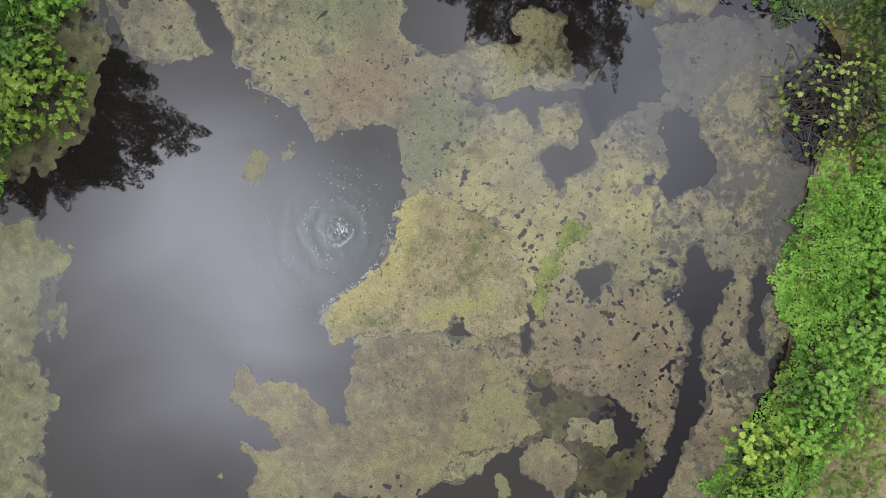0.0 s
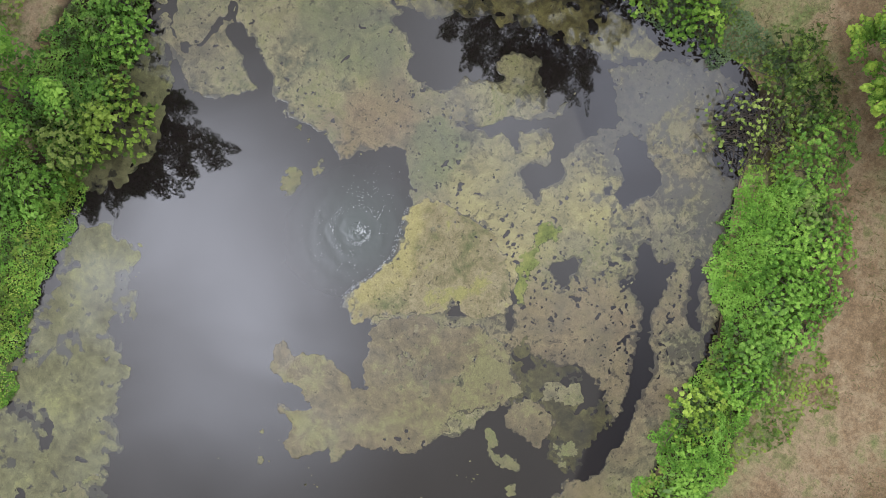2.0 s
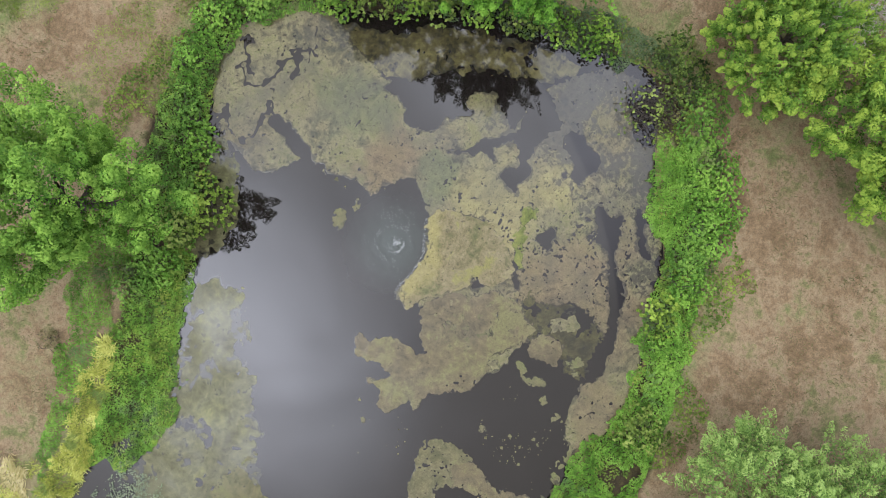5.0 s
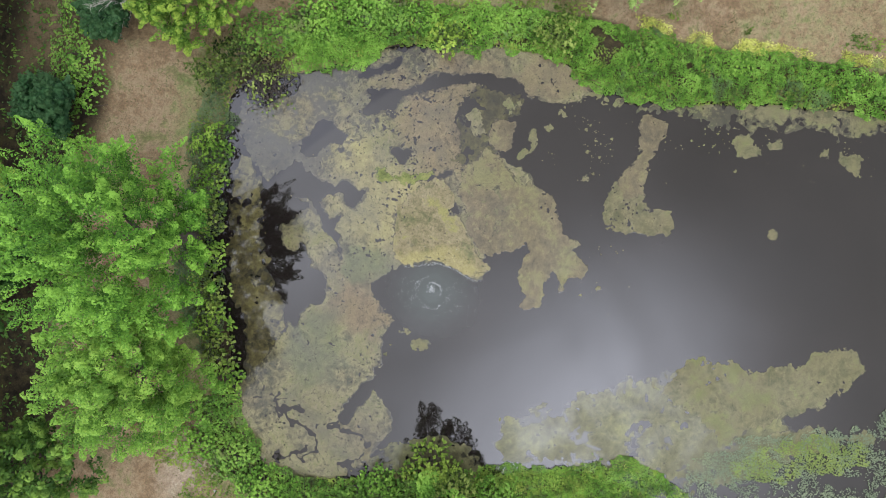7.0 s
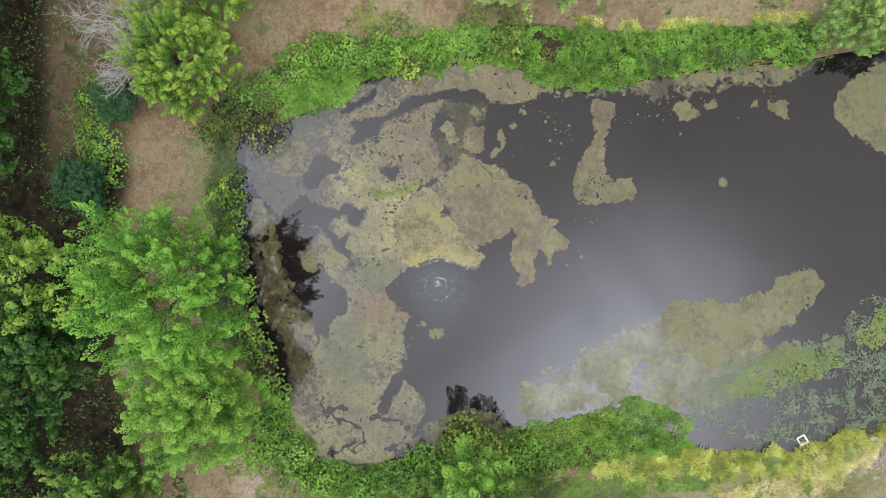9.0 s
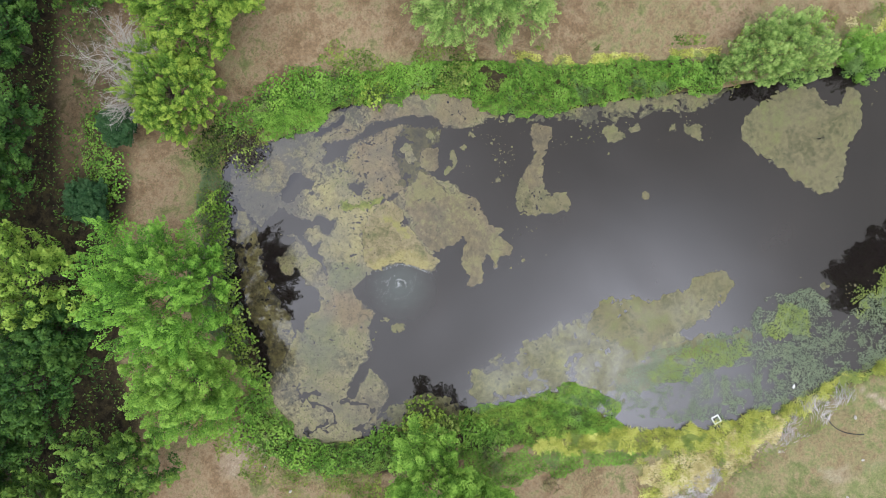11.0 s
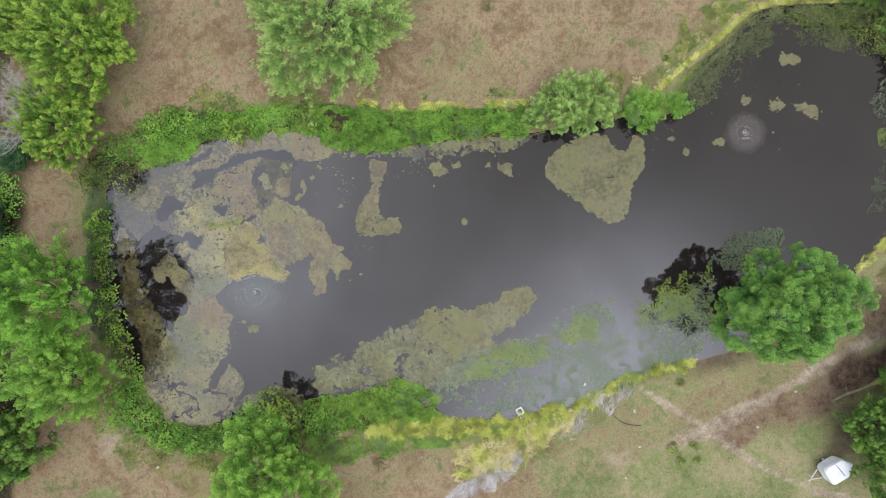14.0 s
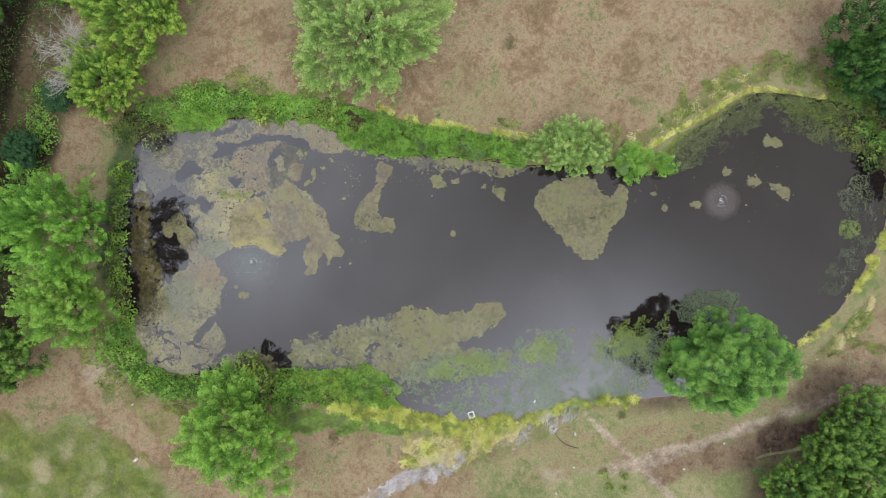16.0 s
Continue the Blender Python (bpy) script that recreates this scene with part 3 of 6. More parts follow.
# ---- ground, water ----
def build_ground():
    xs = np.concatenate([[-2500, -900, -350, -160, -110], np.arange(-72, 72.1, 0.5), [110, 160, 350, 900, 2500]])
    ys = np.concatenate([[-2500, -900, -350, -160, -90], np.arange(-48, 48.1, 0.5), [90, 160, 350, 900, 2500]])
    X, Y = np.meshgrid(xs, ys)
    Z = ground_height(X, Y)
    nx, ny = len(xs), len(ys)
    idx = np.arange(nx * ny).reshape(ny, nx)
    faces = np.stack([idx[:-1, :-1], idx[:-1, 1:], idx[1:, 1:], idx[1:, :-1]], -1).reshape(-1, 4)
    ob = link_mesh("ground", np.stack([X, Y, Z], -1).reshape(-1, 3), faces, GROUND, True)
    d = -inside(POND, X, Y)
    # lawn: the south-west corner, the south-east meadow and a rim of grass by the bank
    lawn = 1.0 * soft(-24.6, -27.4, Y + 2.4 * fbm(X, Y, 6, 4, 8)) * soft(-14, -20, X)
    south = soft(0.5, -1.0, Y - np.interp(X, [p[0] for p in TRACK[::-1]], [p[1] for p in TRACK[::-1]]))
    lawn = np.maximum(lawn, (0.50 + 0.42 * south) * soft(2, 10, X) * soft(-15.0, -18.0, Y - 0.42 * (X - 20) * (X > 20)))
    lawn = np.maximum(lawn, 0.62 * soft(5.5, 2.5, d) * soft(0, 1, d))
    lawn = np.maximum(lawn, 0.4 * soft(0.0, 0.7, fbm(X, Y, 9, 4, 11)))
    lawn = np.maximum(lawn, 0.6 * soft(60, 90, np.hypot(X, Y)))
    lawn = lawn * (1 - 0.9 * soft(3.2, 1.4, along(WEST_PATH, X, Y) + 0.9 * fbm(X, Y, 2.6, 4, 18)))
    off = along(TRACK, X, Y) + 0.4 * fbm(X, Y, 2.2, 3, 12)
    east = soft(20, 28, X)
    bare = soft(1.15, 0.1, off) * (0.30 + 0.75 * east) * (0.75 + 0.25 * soft(-1.0, 0.0, fbm(X, Y, 4, 3, 13)))
    bare = np.maximum(bare, soft(0.6, 0.05, along(SIDE_TRACK, X, Y) + 0.25 * fbm(X, Y, 2, 3, 4)) * 0.85)
    bare = np.maximum(bare, 0.5 * soft(1.6, 0.4, np.hypot((X - 16.8) * 0.6, Y + 21.9) + 0.5 * fbm(X, Y, 1.5, 3, 6)))
    bare = np.maximum(bare, 0.8 * soft(1.2, 0.3, along(DITCH, X, Y)))
    bare = np.maximum(bare, 0.7 * soft(4.0, 1.0, np.hypot(X + 35.5, Y + 18.5) + fbm(X, Y, 3, 3, 2)))
    litter_shade = soft(-43.8, -46.2, X + 1.2 * fbm(X, Y, 5, 3, 14)) * (0.95 - 0.42 * soft(-52.0, -50.0, X) * soft(3.0, 7.0, Y + fbm(X, Y, 3, 3, 17)))
    damp = soft(2.5, 0.6, along(DAMP, X, Y) + 0.8 * fbm(X, Y, 2.5, 3, 16))
    litter_shade = np.maximum(litter_shade, damp * 0.6 * soft(43, 50, X))
    wet = np.maximum(damp * (0.40 + 0.50 * soft(35, 43, X)), 0.75 * soft(2.6, 1.0, np.hypot(X - 40.5, (Y + 19.5) * 0.7) + fbm(X, Y, 2, 3, 19)))
    wet = np.maximum(wet, 0.75 * soft(2.4, 0.8, d + 0.6 * fbm(X, Y, 2, 3, 15)) * soft(22, 28, X) * soft(-4, -8, Y - 0.55 * (X - 40) * (X > 40)))
    mud = soft(2.3, 0.7, along([(40.4, -13.4), (43.7, -12.0), (48.5, -10.2)], X, Y) + 0.6 * fbm(X, Y, 1.8, 3, 20))
    wet = np.maximum(wet, np.maximum(mud, 0.7 * soft(3.0, 1.2, along([(44.0, -7.6), (48.0, -5.6), (54.0, -4.4)], X, Y) + 0.9 * fbm(X, Y, 2.2, 3, 21))))
    litter_shade = np.maximum(litter_shade, 0.8 * mud)
    lawn = lawn * (1 - 0.8 * damp)
    # shade under the open waterside shrub, painted as dark soil
    litter_shade = np.maximum(litter_shade, 0.9 * soft(2.6, 1.2, np.hypot(X + 34.6, Y - 8.0)))
    litter_shade = np.maximum(litter_shade, 0.8 * soft(1.5, 0.8, np.hypot(X + 12.3, Y - 13.4)))
    # shade below the overhanging west tree, painted along the shore
    litter_shade = np.maximum(litter_shade, 0.85 * soft(3.0, 1.0, d) * soft(-30, -33, X) * soft(-15, -12, Y) * soft(6.0, 3.0, Y))
    litter_shade = np.maximum(litter_shade, soft(0.3, -0.3, d))
    # gaps between the bank weeds, painted dark like shaded ground
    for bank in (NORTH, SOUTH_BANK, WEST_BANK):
        litter_shade = np.maximum(litter_shade, 0.8 * soft(-0.3, 0.5, inside(bank, X, Y) + 0.5 * fbm(X, Y, 1.5, 3, 22)))
    # dusty bare ground in the north-east corner of the meadow
    dust = soft(5.5, 1.5, along([(22.0, 29.0), (28.0, 30.5), (35.0, 31.5), (38.0, 29.0)], X, Y) + 2.2 * fbm(X, Y, 5, 4, 24))
    # black tree shade in the north-east corner, painted into the soil
    litter_shade = np.maximum(litter_shade, 0.9 * soft(43.5, 47.5, X + 1.5 * fbm(X, Y, 4, 3, 26)) * soft(17, 22, Y))
    bare = np.maximum(bare, 0.27 * dust)
    bare = np.maximum(bare, 0.26 * soft(0.25, 0.9, fbm(X, Y, 7, 4, 25)) * soft(3, 6, d) * soft(12, 16, Y))
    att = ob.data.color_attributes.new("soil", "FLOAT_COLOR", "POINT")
    rgba = np.stack([lawn, bare, litter_shade, np.clip(wet, 0, 1)], -1).reshape(-1).astype(np.float32)
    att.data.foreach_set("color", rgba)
    return tagged(ob, "dry tan meadow with green grass patches and a dirt track", "ground", kind="structure")


build_ground()
bm = bmesh.new()
bmesh.ops.create_grid(bm, x_segments=24, y_segments=14, size=1, matrix=Matrix.Translation((6.5, 3.5, 0)) @ Matrix.Diagonal((46, 26, 1, 1)))
water_mesh = bpy.data.meshes.new("water")
bm.to_mesh(water_mesh)
bm.free()
water_mesh.materials.append(WATER)
tagged(new("water", water_mesh), "dark murky still pond water reflecting a grey sky", "pond water", kind="structure")


# ---- floating algae ----
def pieces(faces):
    """The largest connected piece of the faces, and all the rest."""
    root = list(range(len(faces)))

    def find(a):
        while root[a] != a:
            root[a] = root[root[a]]
            a = root[a]
        return a
    edge = {}
    for k, f in enumerate(faces):
        for a, b in zip(f, f[1:] + f[:1]):
            other = edge.setdefault((a, b) if a < b else (b, a), k)
            root[find(k)] = find(other)
    sizes = {}
    for k in range(len(faces)):
        sizes[find(k)] = sizes.get(find(k), 0) + 1
    best = max(sizes, key=sizes.get)
    return [f for k, f in enumerate(faces) if find(k) == best], [f for k, f in enumerate(faces) if find(k) != best]


CRUMBS = {}


def algae_sheet(name, label, outline, material, z=0.007, holes=(), cell=0.12, ragged=0.35, size=1.6, pores=0.0, pore_size=0.6, seed=0, group="", smooth_steps=2, gaps_at=None, zone=None, single=False, flat=False, fade=0.12, soak=None):
    """A ragged floating sheet with open holes, cut from a fine grid, with a rim that dips under the water."""
    shape = rounded(outline, smooth_steps) if smooth_steps > 1 else np.array(outline)
    lo, hi = shape.min(0) - 0.8, shape.max(0) + 0.8
    xs, ys = np.arange(lo[0], hi[0], cell), np.arange(lo[1], hi[1], cell)
    X, Y = np.meshgrid(xs, ys)
    F = inside(shape, X, Y) + ragged * fbm(X, Y, size, 5, seed) + 0.85 * ragged * fbm(X, Y, size * 0.3, 4, seed + 3)
    for k, h in enumerate(holes):
        F = np.minimum(F, -inside(rounded(h, 3), X, Y) + 1.3 * ragged * fbm(X, Y, size * 0.8, 5, seed + 50 + k) + 0.6 * ragged * fbm(X, Y, 0.3, 3, seed + 70))
    body = F.copy()
    if pores:
        thin = fbm(X, Y, 9.0, 3, seed + 90)
        gaps = 0.75 * fbm(X + 0.3 * fbm(X, Y, 0.8, 2, seed + 92), Y, pore_size, 4, seed + 91) + 0.5 * fbm(X, Y, pore_size * 0.35, 3, seed + 93)
        gap_edge = (1.0 - pores - gaps - 0.45 * thin) * 0.3 if gaps_at is None else gaps_at(X, Y)
        F = np.minimum(F, gap_edge)
        body = np.minimum(body, fade * (0.5 + gap_edge / 0.10) if not flat else fade * (0.1 + gap_edge / 0.3))
    F = np.minimum(F, inside(POND, X, Y) + 0.25)
    sunk = np.clip(1 - body / (fade * np.clip(0.7 + 0.9 * fbm(X, Y, 1.1, 3, seed + 95), 0.25, 2)), 0, 1)
    if soak is not None:
        sunk = np.maximum(sunk, soak(X, Y))
    verts, faces, at, depth = [], [], {}, []
    lift = z + (0.0 if flat else 0.003) * fbm(X, Y, 0.5, 3, seed + 7)

    def corner(i, j):
        key = (i, j)
        if key not in at:
            at[key] = len(verts)
            verts.append((xs[j], ys[i], lift[i, j]))
            depth.append(sunk[i, j])
        return at[key]

    def cut(i, j, k, l):
        key = (i, j, k, l) if (i, j) < (k, l) else (k, l, i, j)
        if key not in at:
            i, j, k, l = key
            u = F[i, j] / (F[i, j] - F[k, l])
            at[key] = len(verts)
            verts.append((xs[j] + u * (xs[l] - xs[j]), ys[i] + u * (ys[k] - ys[i]), z if flat else z * 0.75))
            depth.append(0.5 * (sunk[i, j] + sunk[k, l]))
        return at[key]
    P = F > 0
    count = P[:-1, :-1].astype(int) + P[:-1, 1:] + P[1:, 1:] + P[1:, :-1]
    for i, j in zip(*np.nonzero(count)):
        ring = [(i, j), (i, j + 1), (i + 1, j + 1), (i + 1, j)]
        face = []
        for a, b in zip(ring, ring[1:] + ring[:1]):
            if P[a]:
                face.append(corner(*a))
            if P[a] != P[b]:
                face.append(cut(*a, *b))
        if len(face) >= 3:
            faces.append(face)
    faces, rest = pieces(faces)
    for f in rest if not single else ():
        verts_of, faces_of = CRUMBS.setdefault(material.name, ([], []))
        faces_of.append(range(len(verts_of), len(verts_of) + len(f)))
        verts_of.extend(verts[v] for v in f)
    used = sorted({v for f in faces for v in f})
    place = {v: k for k, v in enumerate(used)}
    ob = link_mesh(name, [verts[v] for v in used], [[place[v] for v in f] for f in faces], material, True)
    att = ob.data.attributes.new("deep", "FLOAT", "POINT")
    att.data.foreach_set("value", [depth[v] for v in used])
    if zone is not None:
        place_of = np.array([verts[v][:2] for v in used])
        rgba = np.stack([*zone(place_of[:, 0], place_of[:, 1]), np.ones(len(used))], -1)
        ob.data.color_attributes.new("zone", "FLOAT_COLOR", "POINT").data.foreach_set("color", rgba.reshape(-1).astype(np.float32))
    return tagged(ob, label, "algae mat", group)


MAIN = [(-25.0, -4.9), (-23.8, -6.4), (-23.0, -6.9), (-23.6, -8.0), (-23.5, -9.8), (-23.9, -11.4), (-22.1, -13.4), (-22.6, -15.4), (-25.1, -18.4),
        (-29.9, -18.6), (-33.4, -14.5), (-31.4, -11.0), (-30.0, -7.0), (-31.4, -3.0), (-32.6, 0.5), (-34.6, 2.5), (-35.8, 5.0), (-34.5, 7.8), (-27.2, 10.9), (-17.0, 12.9), (-12.4, 12.3), (-12.2, 10.4), (-15.2, 9.2), (-17.4, 9.8),
        (-19.2, 10.1), (-20.4, 8.9), (-18.9, 7.2), (-19.0, 5.4), (-15.4, 4.2), (-15.2, 0.9), (-17.7, -1.4), (-17.5, -2.7), (-18.0, -3.3), (-18.7, -3.1),
        (-20.0, -2.6), (-21.3, -2.6), (-23.1, -3.1), (-24.6, -4.5)]
HOLES = [[(-27.1, 0.0), (-26.4, 1.1), (-26.3, 1.5), (-26.9, 1.5), (-27.7, 1.9), (-28.5, 1.4), (-28.5, 0.9), (-28.0, 1.1), (-27.6, 0.5)],
         [(-27.3, -3.2), (-27.8, -2.5), (-28.3, -1.9), (-28.8, -1.4), (-29.5, -0.5), (-30.0, 0.2), (-29.6, 0.6), (-29.2, -0.1), (-28.6, -0.9), (-27.8, -0.5), (-28.1, -1.2), (-27.7, -2.1)],
         [(-30.4, 0.2), (-31.6, 0.2), (-32.8, 0.2), (-32.9, 1.3), (-32.0, 1.9), (-31.5, 2.8), (-30.5, 2.2), (-29.8, 1.7), (-28.8, 1.5), (-28.5, 0.8), (-29.2, 0.6), (-29.6, 0.0)],
         [(-31.2, 3.4), (-31.1, 4.2), (-30.3, 5.6), (-29.5, 5.5), (-28.8, 5.0), (-28.2, 5.0), (-28.3, 4.3), (-28.0, 3.8), (-28.2, 3.5), (-28.6, 4.1), (-29.2, 4.3), (-29.8, 3.8), (-30.5, 3.1)],
         [(-33.5, 0.2), (-31.8, 0.3), (-30.1, 0.0), (-30.5, -0.8), (-31.4, -1.4), (-32.1, -2.1), (-31.9, -3.0), (-30.5, -3.4), (-30.1, -2.7), (-29.6, -3.4), (-29.4, -4.4), (-30.6, -5.0), (-32.6, -4.7), (-33.6, -2.5)],
         [(-32.2, 7.4), (-33.4, 6.4), (-34.6, 6.0), (-36.0, 6.6), (-35.0, 8.4), (-32.4, 8.6)],
         [(-30.4, -8.0), (-31.6, -6.2), (-31.2, -4.8), (-30.3, -4.4), (-28.4, -4.4), (-28.1, -5.3), (-28.2, -6.7), (-29.0, -6.6), (-29.5, -8.4)]]
CHANNELS = [[(-27.5, 6.5), (-27.4, 7.1), (-26.9, 7.6), (-27.2, 8.1), (-26.1, 8.5), (-24.6, 8.8), (-22.6, 9.9), (-21.1, 10.2), (-19.5, 10.5), (-17.6, 10.3), (-16.8, 9.6), (-18.6, 9.7), (-20.6, 9.8), (-21.8, 9.4), (-22.9, 9.0),
             (-23.6, 8.7), (-24.6, 8.3), (-25.2, 7.8), (-25.3, 6.8), (-25.8, 7.1), (-26.7, 6.6)],
            [(-28.1, 8.9), (-27.8, 9.5), (-26.9, 9.8), (-25.5, 10.6), (-25.7, 10.0), (-26.8, 9.4)],
            [(-22.4, 2.6), (-22.3, 3.1), (-21.8, 3.4), (-20.8, 3.7), (-21.0, 3.3), (-21.9, 2.8)],
            [(-19.9, 4.2), (-20.7, 4.6), (-20.5, 5.6), (-21.1, 7.2), (-20.5, 7.5), (-19.8, 6.5), (-19.2, 6.7), (-19.4, 7.7), (-19.0, 8.3), (-19.3, 9.3), (-19.8, 9.9), (-18.4, 9.8), (-17.4, 9.2), (-17.5, 7.6), (-18.6, 7.7), (-18.5, 6.7), (-18.5, 5.7), (-19.1, 5.3)],
            [(-21.0, 7.5), (-20.9, 8.3), (-20.5, 9.0), (-20.0, 9.1), (-19.7, 8.7), (-20.2, 8.0)],
            [(-20.3, 0.7), (-20.8, 1.3), (-20.4, 1.6), (-20.0, 1.1)],
            [(-24.4, 3.7), (-25.0, 4.4), (-24.5, 4.6), (-23.7, 4.6), (-23.9, 4.2)],
            [(-25.7, -13.5), (-24.8, -12.1), (-23.7, -11.1), (-24.1, -12.5), (-24.7, -13.2), (-25.1, -14.5), (-25.7, -14.3)]]


def mat_gaps(X, Y):
    """Freckles of open water in the east of the broad sheet, long cracks in its south."""
    east = soft(6.5, 3.0, np.hypot(X + 21.8, Y - 6.2))
    middle = soft(5.5, 2.5, np.hypot(X + 23.0, Y - 1.5))
    grain = 0.7 * fbm(X + 0.25 * fbm(X, Y, 0.6, 2, 92), Y, 0.24, 4, 91) + 0.5 * fbm(X, Y, 0.13, 2, 93)
    freckles = (0.97 - 0.27 * east - 0.12 * middle - grain - 0.3 * fbm(X, Y, 3.0, 3, 94)) * 0.2
    freckles = freckles - 0.05 * soft(2.4, 0.9, np.hypot(X + 19.8, Y - 7.2))
    south = soft(-6.0, -8.5, Y)
    ridge = np.abs(fbm(X + 0.5 * fbm(X, Y, 1.0, 3, 95), Y, 2.3, 4, 96))
    cracks = 0.6 * ridge + 0.02 - 0.085 * south * soft(-0.3, 0.5, fbm(X, Y, 4.0, 3, 97))
    return np.minimum(freckles, cracks)


def mat_zone(X, Y):
    """Brown, pale yellow and grey-green parts of the broad sheet."""
    wob = 0.9 * fbm(X, Y, 2.2, 4, 61) + 0.4 * fbm(X, Y, 0.7, 3, 62)
    brown = soft(5.0, 2.5, np.hypot(X + 21.5, Y - 6.5) + wob) * 0.6
    brown = np.maximum(brown, 0.75 * soft(2.6, 0.9, np.hypot((X + 25.4) * 0.8, Y + 6.6) + wob))
    brown = np.maximum(brown, 0.5 * soft(1.8, 0.6, np.abs(Y - 9.2 - 0.2 * (X + 24)) + wob) * soft(-29, -26, X))
    pale = 0.7 * soft(3.6, 1.4, np.hypot(X + 24.8, (Y - 0.6) * 0.8) + wob)
    pale = np.maximum(pale, 0.6 * soft(2.4, 0.8, np.hypot(X + 27.8, Y - 3.4) + wob))
    grey = 0.75 * soft(1.9, 0.7, np.hypot((X + 25.6) * 0.7, Y + 3.2) + wob)
    grey = np.maximum(grey, 0.6 * soft(3.0, 1.2, np.hypot(X + 28.0, Y + 9.5) + wob))
    return brown, pale, grey


def film_depth(X, Y):
    """How far the broad sheet lies under water: most in the north-west corner."""
    corner_zone = soft(-23.0, -30.0, X) * soft(-4.0, 3.0, Y) + 0.9 * soft(6.0, 9.0, Y) * soft(-16, -22, X) + 0.6 * soft(-27.5, -31.0, X)
    patch = 0.6 * fbm(X, Y, 3.0, 5, 71) + 0.25 * fbm(X, Y, 0.8, 4, 72)
    return np.clip(0.15 + 0.30 * corner_zone + 0.5 * patch, 0, 1)


algae_sheet("algae_mat", "broad olive and tan algae sheet with dark water gaps", MAIN, ALGAE_WEST, holes=HOLES + CHANNELS, pores=0.30, ragged=0.16, size=0.8, seed=1, cell=0.06, gaps_at=mat_gaps, zone=mat_zone, fade=0.3, soak=film_depth)
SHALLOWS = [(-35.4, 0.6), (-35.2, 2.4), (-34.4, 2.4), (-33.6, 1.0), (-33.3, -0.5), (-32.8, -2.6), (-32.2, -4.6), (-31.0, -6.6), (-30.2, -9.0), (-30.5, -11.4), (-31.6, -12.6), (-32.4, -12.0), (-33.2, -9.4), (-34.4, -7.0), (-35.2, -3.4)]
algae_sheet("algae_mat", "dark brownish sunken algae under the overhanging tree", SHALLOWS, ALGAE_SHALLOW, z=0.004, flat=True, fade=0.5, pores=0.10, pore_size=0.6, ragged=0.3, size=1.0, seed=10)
COVE = [(-23.3, -16.6), (-22.3, -15.5), (-21.1, -15.1), (-19.6, -14.7), (-18.3, -14.3), (-16.6, -15.0), (-15.3, -15.7), (-16.0, -17.0), (-18.5, -16.8), (-22.5, -17.5)]
algae_sheet("algae_mat", "dark brownish sunken algae beside the south shrub", COVE, ALGAE_DIM, z=0.004, flat=True, pores=0.15, pore_size=0.9, ragged=0.3, size=1.2, seed=12)
THREADS = [(-25.9, 2.9), (-25.6, 2.3), (-24.8, 2.4), (-24.0, 2.4), (-23.2, 2.6), (-22.2, 3.1), (-22.2, 3.5), (-23.1, 3.1), (-23.9, 3.1), (-24.7, 2.8), (-25.4, 3.2)]
algae_sheet("algae_mat", "bright green thread algae streak", THREADS, ALGAE_GREEN, z=0.012, pores=0.50, fade=0.12, pore_size=0.4, ragged=0.22, size=0.5, seed=13, cell=0.05)
BROWN = [(-18.1, -1.4), (-19.1, -0.3), (-19.3, 0.6), (-19.6, 1.4), (-20.2, 2.7), (-20.0, 4.2), (-19.6, 4.3), (-19.2, 4.9), (-18.8, 5.5), (-18.1, 5.4), (-17.3, 4.6),
         (-16.3, 3.6), (-15.6, 3.9), (-14.6, 3.4), (-13.5, 2.7), (-13.4, 2.1), (-12.9, 1.1), (-12.5, 0.6), (-11.6, 0.2), (-11.9, -0.3), (-11.1, -0.8), (-10.7, -1.4),
         (-11.0, -2.1), (-11.8, -2.1), (-12.0, -2.4), (-12.2, -3.4), (-12.4, -2.7), (-13.0, -1.9), (-13.1, -2.3), (-13.5, -3.2), (-13.5, -4.1), (-14.1, -4.8),
         (-14.8, -4.6), (-14.6, -3.8), (-15.4, -2.7), (-15.2, -1.6), (-14.9, -0.8), (-15.2, -0.6), (-15.9, -1.1), (-16.5, -1.2), (-17.6, -1.6)]
algae_sheet("algae_mat", "smooth brownish algae sheet with ragged lobes", BROWN, ALGAE_BROWN, z=0.011, pores=0.02, pore_size=0.8, ragged=0.14, size=0.7, seed=2, cell=0.075)
CRESCENT = [(-23.1, -3.1), (-22.2, -2.9), (-21.3, -2.6), (-20.6, -2.5), (-20.0, -2.6), (-19.3, -2.8), (-18.7, -3.1), (-18.1, -3.3), (-17.8, -2.8), (-17.3, -2.3),
            (-18.2, -1.4), (-19.2, -0.3), (-19.4, 0.2), (-19.8, 1.0), (-20.5, 0.8), (-20.4, 1.9), (-20.6, 2.5), (-21.3, 3.0), (-22.4, 2.6), (-23.5, 1.7), (-24.2, 0.1), (-24.1, -1.5), (-23.9, -2.4)]
algae_sheet("algae_mat", "yellow-green algae crescent beside a bubbling fountain", CRESCENT, ALGAE_YELLOW, z=0.015, pores=0.30, pore_size=0.26, ragged=0.16, size=0.8, seed=3, cell=0.065, zone=lambda X, Y: (0 * X, 0.95 * soft(1.3, 0.2, along(CRESCENT[:8], X, Y) + 0.4 * fbm(X, Y, 0.8, 3, 63)), 0 * X))
SCRAPS = [(-20.9, 4.4), (-19.6, 4.2), (-18.4, 5.2), (-18.2, 7.0), (-17.2, 8.2), (-17.2, 9.4), (-19.4, 9.7), (-20.5, 9.0), (-20.1, 7.6), (-21.2, 7.2), (-20.6, 5.8)]
